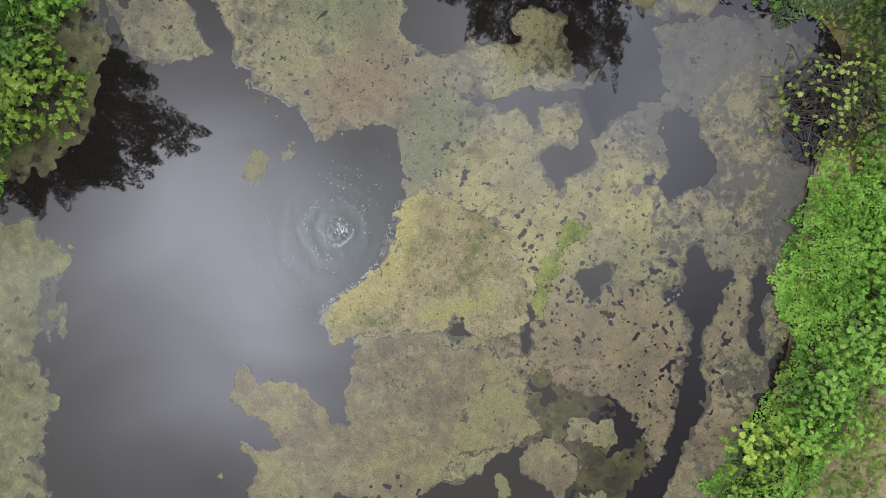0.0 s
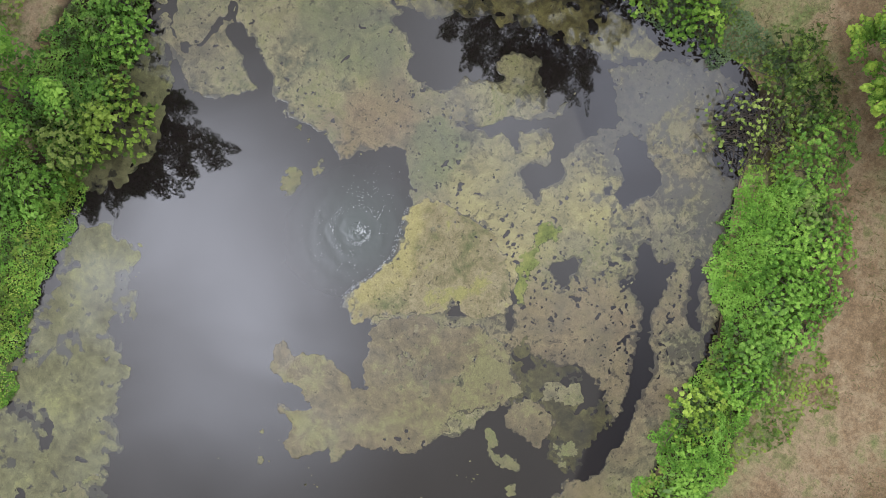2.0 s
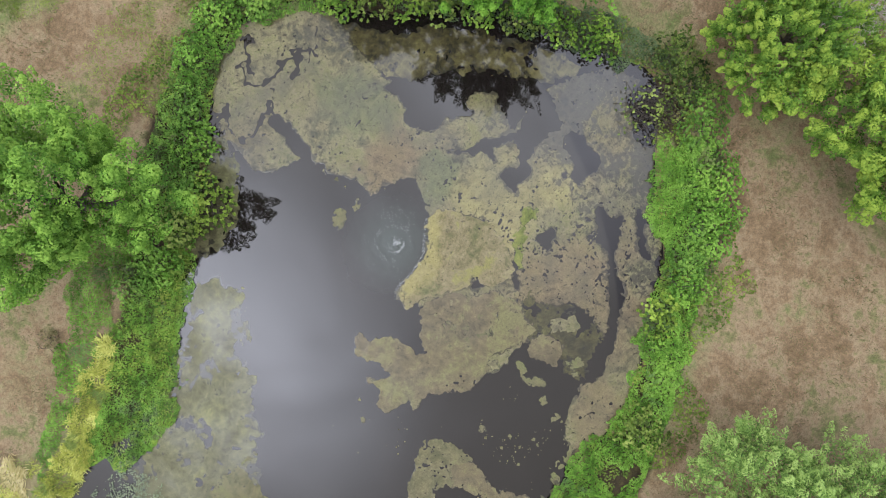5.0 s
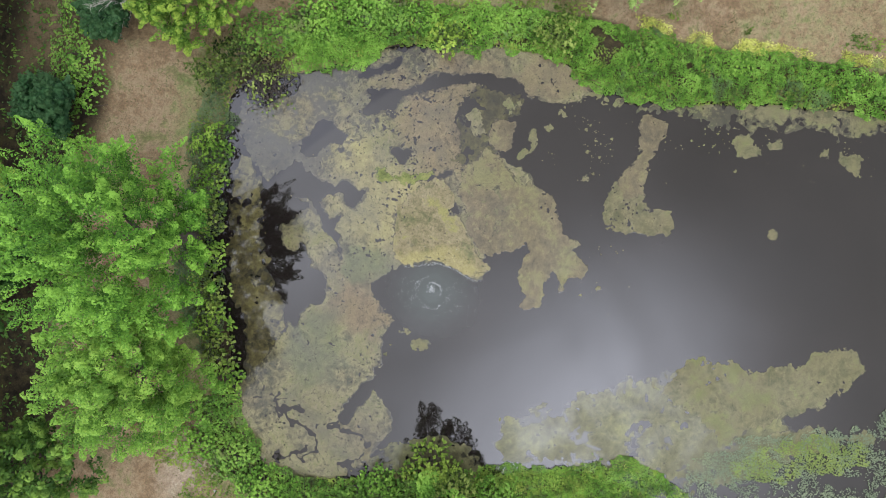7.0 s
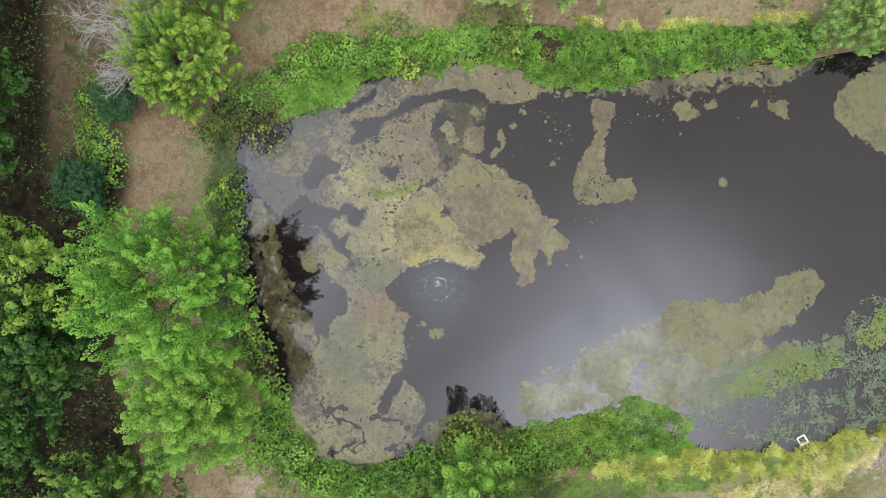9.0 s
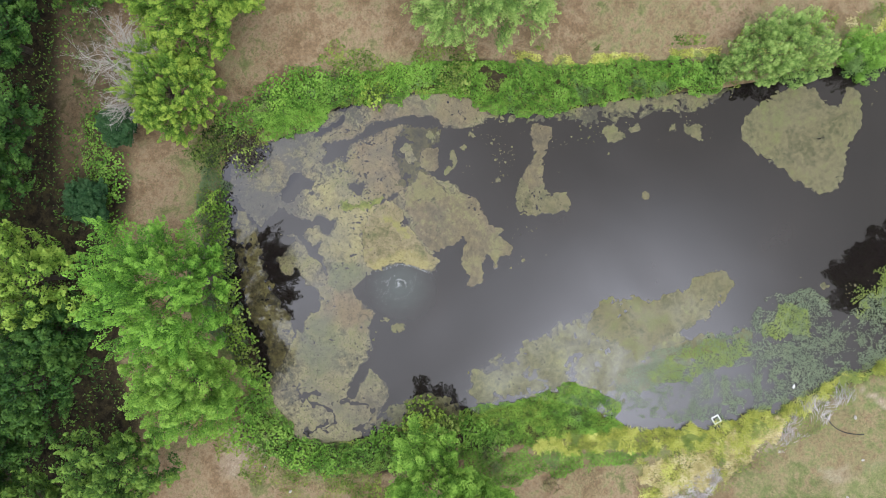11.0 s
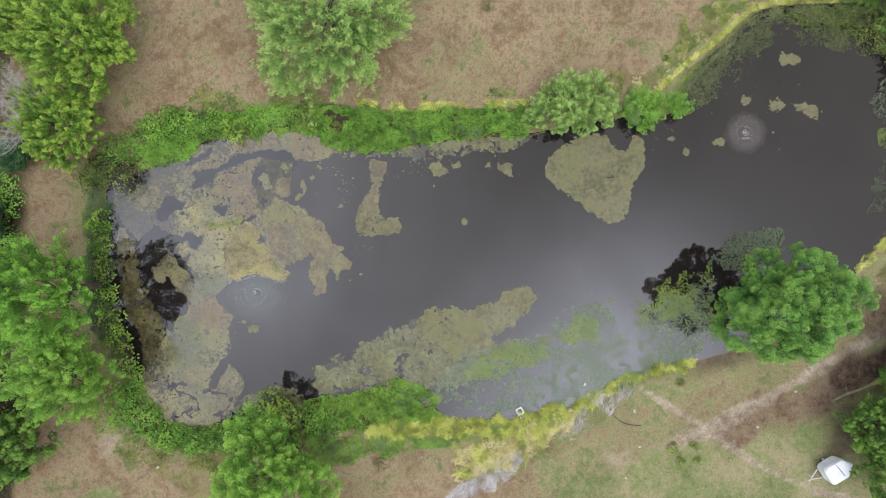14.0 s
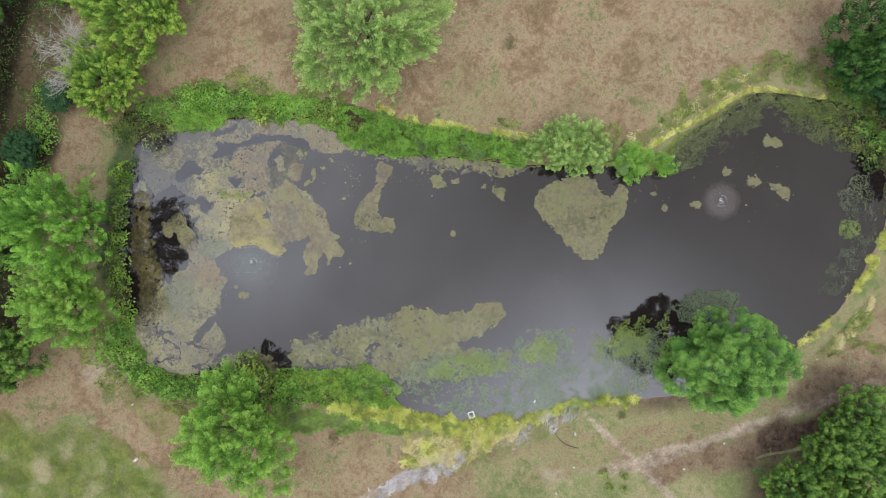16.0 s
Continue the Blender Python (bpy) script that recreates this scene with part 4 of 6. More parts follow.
algae_sheet("algae_mat", "dark olive algae scraps breaking up at the sheet's east end", SCRAPS, ALGAE_COVE, z=0.005, flat=True, fade=0.25, pores=0.86, pore_size=0.6, ragged=0.35, size=0.7, seed=23, cell=0.06)
CHUNK = [(-18.3, 5.5), (-18.8, 6.4), (-18.8, 7.0), (-18.4, 7.7), (-17.5, 7.7), (-17.1, 7.7), (-17.1, 6.6), (-17.3, 5.7)]
algae_sheet("algae_mat", "reddish brown algae piece broken off the sheet", CHUNK, ALGAE_BROWN, ragged=0.12, size=0.6, seed=21, cell=0.08)
HOOK = [(-16.4, 5.1), (-16.8, 5.3), (-16.4, 5.9), (-15.9, 5.9), (-15.8, 6.3), (-16.1, 6.9), (-15.8, 7.5), (-15.6, 6.7), (-15.8, 5.8)]
algae_sheet("algae_islet", "small floating olive algae islet", HOOK, ALGAE_ISLE, ragged=0.12, size=0.5, seed=22, cell=0.07, single=True, group="algae islets")
BOOT = [(-9.9, 4.7), (-8.1, 4.5), (-7.6, 3.2), (-5.8, 3.6), (-5.5, 2.6), (-5.9, 1.6), (-8.0, 1.5), (-10.0, 1.5), (-10.4, 2.8)]
algae_sheet("algae_mat", "small olive boot-shaped algae raft", BOOT, ALGAE_ISLE, pores=0.02, pore_size=0.4, ragged=0.20, size=0.7, seed=4, cell=0.08)
ARM = [(-8.7, 9.5), (-7.1, 9.2), (-7.4, 7.4), (-7.9, 6.2), (-7.8, 4.2), (-9.7, 4.0), (-9.4, 5.6), (-8.7, 6.8), (-8.8, 8.2)]
algae_sheet("algae_mat", "narrow pinkish brown algae strip beside a raft", ARM, ALGAE_BROWN, z=0.010, pores=0.02, pore_size=0.4, ragged=0.18, size=0.6, seed=14, cell=0.08)
RAFT = [(9.8, 9.5), (12.2, 11.4), (15.6, 12.3), (16.5, 10.9), (18.0, 10.5), (18.9, 12.0), (20.1, 10.8), (19.8, 8.3), (18.6, 6.5), (18.3, 4.1), (17.3, 2.7), (15.0, 3.4), (12.2, 5.6), (9.8, 7.4)]
algae_sheet("algae_mat", "large olive triangular algae raft in open water", RAFT, ALGAE_ISLE, pores=0.04, pore_size=0.45, ragged=0.22, size=0.7, seed=5)
SOUTH = [(-5.4, -8.1), (-4.5, -8.6), (-2.9, -6.1), (-1.5, -6.2), (-0.1, -5.9), (1.4, -6.5), (3.3, -5.6), (4.5, -5.4), (5.2, -4.5), (6.7, -4.0), (7.9, -3.9), (8.6, -5.0),
         (7.8, -6.5), (6.1, -7.9), (3.7, -9.3), (1.8, -10.2), (0.0, -11.8), (-0.6, -10.6), (-3.0, -9.6)]
algae_sheet("algae_mat", "long pale olive algae raft near the lily pads", SOUTH, ALGAE_ISLE, z=0.010, pores=0.03, pore_size=0.45, ragged=0.24, size=0.7, seed=6, cell=0.1)
SUNKEN = [(-14.6, -13.0), (-12.0, -11.4), (-10.3, -10.4), (-8.3, -9.0), (-5.4, -7.8), (-2.5, -7.6), (0.4, -8.6), (4.0, -9.2), (5.0, -11.0), (2.0, -13.8), (-3.0, -14.6), (-8.5, -14.3), (-13.5, -14.9)]
algae_sheet("algae_mat", "dim olive algae just under the water by the south bank", SUNKEN, ALGAE_DIM, z=0.004, flat=True, fade=0.6, pores=0.14, pore_size=0.9, ragged=0.55, size=1.4, seed=7)
BEHIND = [(3.0, -10.6), (5.0, -9.6), (6.6, -9.3), (7.6, -9.8), (9.6, -9.0), (10.4, -9.8), (8.0, -10.8), (4.0, -11.6)]
algae_sheet("algae_mat", "pale olive algae patch behind the lily pads", BEHIND, ALGAE_ISLE, pores=0.2, ragged=0.2, size=0.8, seed=8)
EDGE = [(-12.6, 10.2), (-10.0, 9.9), (-8.3, 10.0), (-5.0, 9.6), (-2.5, 9.4), (-1.0, 9.9), (0.5, 10.4), (3.5, 10.2), (5.2, 10.6), (7.5, 11.0), (8.5, 12.4), (0, 11.8), (-7, 10.8), (-12, 11.2)]
algae_sheet("algae_mat", "thin olive algae fringe along the north shore", EDGE, ALGAE_ISLE, pores=0.72, pore_size=1.0, ragged=0.45, size=0.9, seed=9, fade=0.5, soak=lambda X, Y: 0.50 + 0.45 * fbm(X, Y, 1.6, 4, 73))
for k, (x, y, r) in enumerate([(-1.6, 8.5, 0.85), (0.2, 8.8, 0.4), (5.4, 8.5, 0.8), (1.1, 2.9, 0.4), (-17.6, 8.7, 0.5), (-21.1, -8.2, 0.5), (-22.4, -7.6, 0.35),
                               (37.2, 14.5, 1.0), (35.1, 19.9, 1.1), (27.8, 11.2, 0.6), (30.5, 15.6, 0.5), (3.6, 8.9, 0.35), (-14.8, 7.6, 0.25), (-14.2, 8.8, 0.22), (-12.6, 7.9, 0.2), (-11.9, 4.6, 0.22), (-9.9, -2.6, 0.25), (33.7, 15.2, 0.8), (36.4, 14.9, 0.7), (16.5, -5.3, 0.3), (-6.2, 0.7, 0.15), (24.3, 10.2, 0.3), (22.8, 11.6, 0.25)]):
    angles = np.linspace(0, 2 * math.pi, 9)[:-1]
    rng = np.random.default_rng(100 + k)
    ring = [(x + r * rng.uniform(0.6, 1.35) * math.cos(a), y + r * rng.uniform(0.5, 1.1) * math.sin(a)) for a in angles]
    algae_sheet("algae_islet", "small floating olive algae islet", ring, ALGAE_ISLE, ragged=0.2, size=0.5, seed=30 + k, cell=0.06, single=True, group="algae islets")
for name, (verts_of, faces_of) in CRUMBS.items():
    tagged(link_mesh("algae_flecks", verts_of, faces_of, bpy.data.materials[name]), "loose olive algae flecks round the larger mats", "algae", kind="stuff")


def loose_flecks():
    """Tiny scraps of algae adrift on the open water."""
    rng = np.random.default_rng(55)
    verts, faces = [], []
    for x0, y0, rx, ry, n in ((-13.0, 7.0, 4.5, 3.2, 260), (-9.5, -0.5, 2.0, 3.0, 60), (-3.0, 8.2, 6.0, 1.8, 130), (4.0, 8.6, 2.2, 1.2, 90), (22.5, 11.5, 2.5, 2.0, 60), (32.0, 15.0, 6.0, 3.5, 120), (17.0, -6.0, 5.0, 2.0, 140), (-24.0, -8.5, 2.0, 1.5, 40)):
        for _ in range(n):
            x, y = x0 + rng.normal(0, rx * 0.5), y0 + rng.normal(0, ry * 0.5)
            if value_noise(np.array([x * 0.9]), np.array([y * 0.9]), 60)[0] < 0.5:
                continue
            s = 0.035 * rng.uniform(0.5, 1.6) * (2.2 if rng.random() < 0.12 else 1)
            ring = []
            for k in range(7):
                r = s * rng.uniform(0.5, 1.5)
                ring.append(len(verts))
                verts.append((x + r * math.cos(k * 0.898), y + r * math.sin(k * 0.898), 0.01))
            faces.append(ring)
    tagged(link_mesh("algae_flecks", verts, faces, ALGAE_ISLE), "tiny scraps of algae adrift on open water", "algae", kind="stuff")


loose_flecks()


# ---- plants ----
def blades(points, normals, length, width, rng, fold=0.15):
    """Leaf blades at the points: rhombs, a little folded along the middle."""
    n = len(points)
    normals = normals / (np.linalg.norm(normals, axis=1, keepdims=True) + 1e-9)
    t = rng.normal(size=(n, 3))
    t -= (t * normals).sum(1, keepdims=True) * normals
    t /= np.linalg.norm(t, axis=1, keepdims=True) + 1e-9
    s = np.cross(normals, t)
    L = (length * rng.uniform(0.7, 1.3, n))[:, None]
    W = (width * rng.uniform(0.7, 1.3, n))[:, None]
    up = normals * W * fold
    return np.stack([points - t * L / 2, points + s * W / 2 + up, points + t * L / 2 - up, points - s * W / 2 + up], 1)


def tube(points, radii, sides=6):
    """A bmesh tube along the points."""
    out = bmesh.new()
    rings = []
    for k, p in enumerate(points):
        a = Vector(points[max(0, k - 1)])
        b = Vector(points[min(len(points) - 1, k + 1)])
        ahead = (b - a).normalized()
        side = ahead.orthogonal().normalized()
        up = ahead.cross(side)
        rings.append([out.verts.new(Vector(p) + (side * math.cos(2 * math.pi * i / sides) + up * math.sin(2 * math.pi * i / sides)) * radii[k]) for i in range(sides)])
    for r, q in zip(rings, rings[1:]):
        for i in range(sides):
            out.faces.new((r[i], r[(i + 1) % sides], q[(i + 1) % sides], q[i]))
    out.faces.new(rings[-1])
    out.faces.new(rings[0][::-1])
    return out


def crown_blades(rng, R, H, base, clusters, per, leaf, wide, long=1.0, droop=0.0, squash=(1.0, 1.0), spray=1.0, upright=0.7, lobes=26, slim=0.7, deep=0.40):
    """Leaf shoots on a lobed crown: tongues of leaves that rise from rounded boughs, with gaps between the boughs."""
    all_blades, ends, tones = [], [], []
    mid = base + (H - base) * 0.38
    bulge = [(rng.uniform(0, 2 * math.pi), rng.uniform(-0.13, 0.15)) for _ in range(5)]
    heads = []
    for k in range(lobes):
        el = math.asin(1 - 1.25 * (k + 0.5) / lobes) + rng.normal(0, 0.1)
        az = k * 2.399963 + rng.normal(0, 0.25)
        heads.append((math.cos(az) * math.cos(el), math.sin(az) * math.cos(el), math.sin(el)))
    heads = np.array(heads)
    reach = rng.uniform(0.90, 1.08, lobes)
    shade = rng.uniform(0.2, 0.8, lobes)
    gap = 2.1 / math.sqrt(lobes)
    for k in range(clusters):
        v = (k + 0.5) / clusters
        el = math.asin(1 - 1.35 * v) + rng.normal(0, 0.12)
        az = k * 2.399963 + rng.normal(0, 0.5)
        swell = 1 + sum(g * math.cos((az - a) * (2 + i % 3)) for i, (a, g) in enumerate(bulge)) * math.cos(el)
        flat = np.array([math.cos(az), math.sin(az), 0.0])
        d = flat * math.cos(el) + np.array([0, 0, math.sin(el)])
        off = np.linalg.norm(heads - d, axis=1)
        h = int(off.argmin())
        out = reach[h] - deep * min(1.2, off[h] / gap) ** 2 + rng.normal(0, 0.025)
        if rng.random() < 0.25:
            out = rng.uniform(0.45, 0.68)
        c = np.array([d[0] * R * squash[0] * swell * out, d[1] * R * squash[1] * swell * out, mid + d[2] * ((H - mid) if d[2] > 0 else (mid - base)) * out])
        ends.append(c)
        ls = spray * (0.10 * R + 0.55) * rng.uniform(0.7, 1.35) * (0.55 + 0.45 * long)
        ws = slim * spray * (0.04 * R + 0.36) * rng.uniform(0.8, 1.25)
        axis = d * (1 - upright) + flat * (0.36 * math.cos(el)) + (d - heads[h]) * 0.6 + np.array([0, 0, upright - droop]) + rng.normal(0, 0.3, 3)
        axis /= np.linalg.norm(axis)
        side = np.cross(axis, rng.normal(size=3))
        side /= np.linalg.norm(side)
        top = np.cross(side, axis)
        u = rng.uniform(-1.0, 1.0, per)
        turn = rng.uniform(0, 2 * math.pi, per)
        girth = ws * np.sqrt(np.clip(1 - u, 0.03, 2) * 0.62) * rng.uniform(0.6, 1.1, per)
        ray = side * np.cos(turn)[:, None] + top * np.sin(turn)[:, None]
        p = c + axis * (u * ls)[:, None] + ray * girth[:, None]
        nrm = ray * 0.8 + axis * 0.45 + np.array([0, 0, 0.75]) + rng.normal(size=(per, 3)) * 0.25
        all_blades.append(blades(p, nrm, leaf, wide, rng))
        # random tone per bough, plus lit shoot tips painted in along u
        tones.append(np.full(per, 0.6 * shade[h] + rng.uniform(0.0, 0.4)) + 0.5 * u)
    return np.concatenate(all_blades), ends, np.concatenate(tones)


def bare_twigs(name, label, x, y, height, reach, seed, heading=0.0, spread=6.28, count=14):
    """A leafless grey tree: forked branches."""
    rng = np.random.default_rng(seed)
    thing = new(name)
    thing.location = (x, y, float(ground_height(np.array([x]), np.array([y]))[0]) - 0.05)
    part("trunk", tube([(0, 0, 0), (0.05, 0.04, height * 0.45), (0.0, 0.1, height * 0.8)], [0.12, 0.08, 0.04], 7), DEADWOOD, thing)

    def grow(out, a, way, length, radius, level):
        pts, p, w = [a], a.copy(), way.copy()
        for _ in range(4):
            w = (w + Vector(rng.normal(0, 0.22, 3))).normalized()
            p = p + w * (length / 4)
            pts.append(p.copy())
        t = tube(pts, list(np.linspace(radius, radius * 0.4, 5)), 4)
        tmp = bpy.data.meshes.new("twig")
        t.to_mesh(tmp)
        t.free()
        out.from_mesh(tmp)
        bpy.data.meshes.remove(tmp)
        if level:
            for q in pts[1:]:
                for _ in range(2):
                    grow(out, q, (w + Vector(rng.normal(0, 0.6, 3))).normalized(), length * rng.uniform(0.35, 0.6), radius * 0.5, level - 1)
    for k in range(count):
        az = heading + rng.uniform(-0.5, 0.5) * spread
        out = bmesh.new()
        z0 = height * rng.uniform(0.35, 0.78)
        grow(out, Vector((0, 0, z0)), Vector((math.cos(az), math.sin(az), rng.uniform(0.2, 0.8))).normalized(), reach * rng.uniform(0.6, 1.0), 0.03, 2)
        part("branch", out, DEADWOOD, thing)
    return tagged(thing, label, "dead tree")


def make_tree(name, label, category, x, y, R, H, leaf_mat, seed, base=1.2, clusters=130, per=95, leaf=0.34, wide=0.19, long=0.8, droop=0.0, squash=(1.0, 1.0), bark=None, group="", spray=1.0, upright=0.7, lobes=26, slim=0.7, deep=0.40):
    rng = np.random.default_rng(seed)
    z = float(ground_height(np.array([x]), np.array([y]))[0]) - 0.05
    thing = new(name)
    thing.location = (x, y, z)
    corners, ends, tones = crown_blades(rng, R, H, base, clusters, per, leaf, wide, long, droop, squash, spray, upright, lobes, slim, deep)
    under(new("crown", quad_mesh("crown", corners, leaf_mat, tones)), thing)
    girth = 0.022 * H + 0.05
    top = H * 0.6
    lean = rng.normal(0, 0.03, 2)
    stem = [(lean[0] * h + 0.05 * math.sin(h), lean[1] * h, h) for h in np.linspace(0, top, 7)]
    part("trunk", tube(stem, list(np.linspace(girth, girth * 0.3, 7)), 8), bark or BARK, thing)
    picks = rng.choice(len(ends), min(len(ends), 12), replace=False)
    for k in picks:
        e = ends[k]
        h0 = min(top, max(base * 0.8, e[2] * 0.55))
        a = Vector((lean[0] * h0, lean[1] * h0, h0))
        b = Vector(e) * 0.68
        m1 = a.lerp(b, 0.5) + Vector((rng.normal(0, 0.15), rng.normal(0, 0.15), 0.08 * R))
        part("limb", tube([a, m1, b], [girth * 0.42, girth * 0.25, 0.02], 5), bark or BARK, thing)
    return tagged(thing, label, category, group)


def make_shrub(name, label, category, x, y, R, H, leaf_mat, seed, leaf=0.18, wide=0.11, heads=1.0, twigs=26, group=""):
    """A mounded shrub: rosettes of leaves at the ends of thin twigs."""
    rng = np.random.default_rng(seed)
    thing = new(name)
    thing.location = (x, y, max(-0.05, float(ground_height(np.array([x]), np.array([y]))[0]) - 0.05))
    n = int(heads * 44 * R * R / (leaf / 0.18) ** 2)
    rad, az = R * rng.uniform(0, 1, n) ** 0.62, rng.uniform(0, 2 * math.pi, n)
    rim = 1 + 0.12 * np.cos(3 * az + rng.uniform(0, 6)) + 0.10 * np.cos(5 * az + rng.uniform(0, 6))
    u = np.clip(rad / R, 0, 1)
    hx, hy = rad * rim * np.cos(az), rad * rim * np.sin(az)
    swell = fbm(hx + x, hy + y, 0.9, 3, seed)
    hz = H * (0.25 + 0.75 * np.sqrt(1 - u * u)) * (0.80 + 0.28 * swell) * rng.uniform(0.5, 1.0, n) + 0.08
    c = np.stack([hx, hy, hz], 1)
    nrm = np.stack([hx / R * 0.7, hy / R * 0.7, np.ones(n)], 1) + rng.normal(0, 0.22, (n, 3))
    nrm /= np.linalg.norm(nrm, axis=1, keepdims=True)
    side = np.cross(nrm, rng.normal(size=(n, 3)))
    side /= np.linalg.norm(side, axis=1, keepdims=True)
    other = np.cross(nrm, side)
    # random tone, plus painted shade: leaves low in the mound are darker
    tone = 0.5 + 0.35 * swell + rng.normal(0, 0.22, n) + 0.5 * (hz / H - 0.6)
    made, tones = [], []
    for k in range(7):
        a = 2 * math.pi * k / 7 + rng.normal(0, 0.22, n)
        rise = rng.uniform(0.05, 0.65, n)
        ray = side * np.cos(a)[:, None] + other * np.sin(a)[:, None]
        way = ray * np.cos(rise)[:, None] + nrm * np.sin(rise)[:, None]
        across = np.cross(nrm, ray)
        L = (leaf * rng.uniform(0.7, 1.25, n))[:, None]
        W = wide / leaf * L * 0.5
        made.append(np.stack([c, c + way * L * 0.55 + across * W, c + way * L - nrm * L * 0.12, c + way * L * 0.55 - across * W], 1))
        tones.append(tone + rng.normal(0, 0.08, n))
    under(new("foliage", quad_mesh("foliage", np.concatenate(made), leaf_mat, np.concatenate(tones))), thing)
    near = np.nonzero(u < 0.8)[0]
    for group_of in np.array_split(rng.permutation(near)[:twigs], 4):
        out = bmesh.new()
        for k in group_of:
            root = Vector((*rng.normal(0, 0.4 * R, 2), 0.02))
            tip = Vector(c[k])
            t = tube([root, root.lerp(tip, 0.5) + Vector((*rng.normal(0, 0.15, 2), 0.1 * H)), tip], [0.022, 0.015, 0.006], 4)
            tmp = bpy.data.meshes.new("twig")
            t.to_mesh(tmp)
            t.free()
            out.from_mesh(tmp)
            bpy.data.meshes.remove(tmp)
        part("stem", out, BARK, thing)
    return tagged(thing, label, category, group)


def scatter(rng, outline, per_m2, keep=None):
    """Random places inside an outline."""
    p = np.asarray(outline)
    lo, hi = p.min(0), p.max(0)
    n = int((hi[0] - lo[0]) * (hi[1] - lo[1]) * per_m2)
    x, y = rng.uniform(lo[0], hi[0], n), rng.uniform(lo[1], hi[1], n)
    ok = inside(p, x, y) + 0.55 * fbm(x, y, 1.2, 4, 77) > 0
    x, y = x[ok], y[ok]
    if keep is not None:
        ok = keep(x, y, rng)
        x, y = x[ok], y[ok]
    return x, y


def band(line, half):
    """An outline that runs along an open line at that half width."""
    p = np.array(line, float)
    t = np.gradient(p, axis=0)
    t /= np.linalg.norm(t, axis=1, keepdims=True)
    s = np.stack([-t[:, 1], t[:, 0]], 1) * (half * np.clip(np.minimum(np.arange(len(p)), np.arange(len(p))[::-1]) + 0.25, 0, 1))[:, None]
    return np.concatenate([p + s, (p - s)[::-1]])


def leaf_cover(name, label, outline, material, seed, per_m2=140, leaf=0.2, wide=0.13, height=0.6, lump=1.3, keep=None, category="ground cover"):
    """Low dense weeds: leaves over an uneven, mounded top."""
    rng = np.random.default_rng(seed)
    x, y = scatter(rng, outline, per_m2, keep)
    mound = 0.55 + 0.5 * fbm(x, y, lump, 3, seed) + 0.30 * fbm(x, y, 0.35, 2, seed + 1)
    edge = soft(-0.1, 0.8, inside(np.asarray(outline), x, y))
    top = height * np.clip(mound, 0.1, 1.1) * (0.35 + 0.65 * edge)
    z = np.maximum(ground_height(x, y), 0.0) + top * rng.uniform(0.25, 1.0, len(x)) ** 0.5
    nrm = np.stack([rng.normal(0, 0.45, len(x)), rng.normal(0, 0.45, len(x)), np.ones(len(x))], 1)
    # patchy tone; the mound term paints shaded hollows and lit tops
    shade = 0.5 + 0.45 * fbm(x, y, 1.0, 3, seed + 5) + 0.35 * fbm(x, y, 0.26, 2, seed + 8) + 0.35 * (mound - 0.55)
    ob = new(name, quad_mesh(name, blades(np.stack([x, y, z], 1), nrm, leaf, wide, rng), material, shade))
    return tagged(ob, label, category, kind="stuff")


def grass_blades(name, label, outline, material, seed, per_m2=60, length=0.7, width=0.06, lean=0.5, flow=None, keep=None, category="tall grass"):
    """Standing or lodged blades; flow: the way in which they lie."""
    rng = np.random.default_rng(seed)
    x, y = scatter(rng, outline, per_m2, keep)
    n = len(x)
    clump = fbm(x, y, 1.1, 3, seed + 4)
    a = rng.uniform(0, 2 * math.pi, n) if flow is None else flow + rng.normal(0, 0.45, n) + 0.8 * clump
    tilt = np.clip(lean + rng.normal(0, 0.25, n), 0.05, 1.45)
    L = length * rng.uniform(0.6, 1.25, n) * (0.75 + 0.45 * clump)
    d = np.stack([np.cos(a) * np.sin(tilt), np.sin(a) * np.sin(tilt), np.cos(tilt)], 1)
    s = np.stack([-np.sin(a), np.cos(a), np.zeros(n)], 1) * (width / 2)
    root = np.stack([x, y, np.maximum(ground_height(x, y), -0.02)], 1)
    root[:, 2] += 0.08 * np.clip(clump, 0, 1)
    bend = root + d * (L * 0.6)[:, None]
    tip = root + d * L[:, None]
    tip[:, 2] -= 0.25 * L * np.sin(tilt) * 0.6
    ob = new(name, quad_mesh(name, np.stack([root, bend + s, tip, bend - s], 1), material, 0.5 + 0.45 * fbm(x, y, 0.7, 3, seed + 6)))
    return tagged(ob, label, category, kind="stuff")


def pads(name, label, outline, material, seed, per_m2=12, size=0.2, keep=None, lift=0.012):
    """Round floating leaves, some with a raised rim."""
    rng = np.random.default_rng(seed)
    x, y = scatter(rng, outline, per_m2, keep)
    ok = inside(POND, x, y) > 0.05
    x, y = x[ok], y[ok]
    n, sides = len(x), 5
    r = size * 0.5 * rng.uniform(0.6, 1.3, n)
    a = rng.uniform(0, 6.28, n)[:, None] + np.linspace(0, 2 * math.pi, sides + 1)[:-1][None, :] * 0.93
    tilt = rng.normal(0, 0.12, (n, 2))
    vx, vy = np.cos(a) * r[:, None], np.sin(a) * r[:, None] * rng.uniform(0.75, 1, n)[:, None]
    vz = lift + rng.uniform(0.0, 0.05, n)[:, None] + np.abs(vx * tilt[:, :1] + vy * tilt[:, 1:])
    verts = np.stack([x[:, None] + vx, y[:, None] + vy, vz], -1).reshape(-1, 3)
    faces = np.arange(n * sides).reshape(n, sides)
    ob = link_mesh(name, verts.tolist(), faces.tolist(), material)
    return tagged(ob, label, "lily pads", kind="stuff")


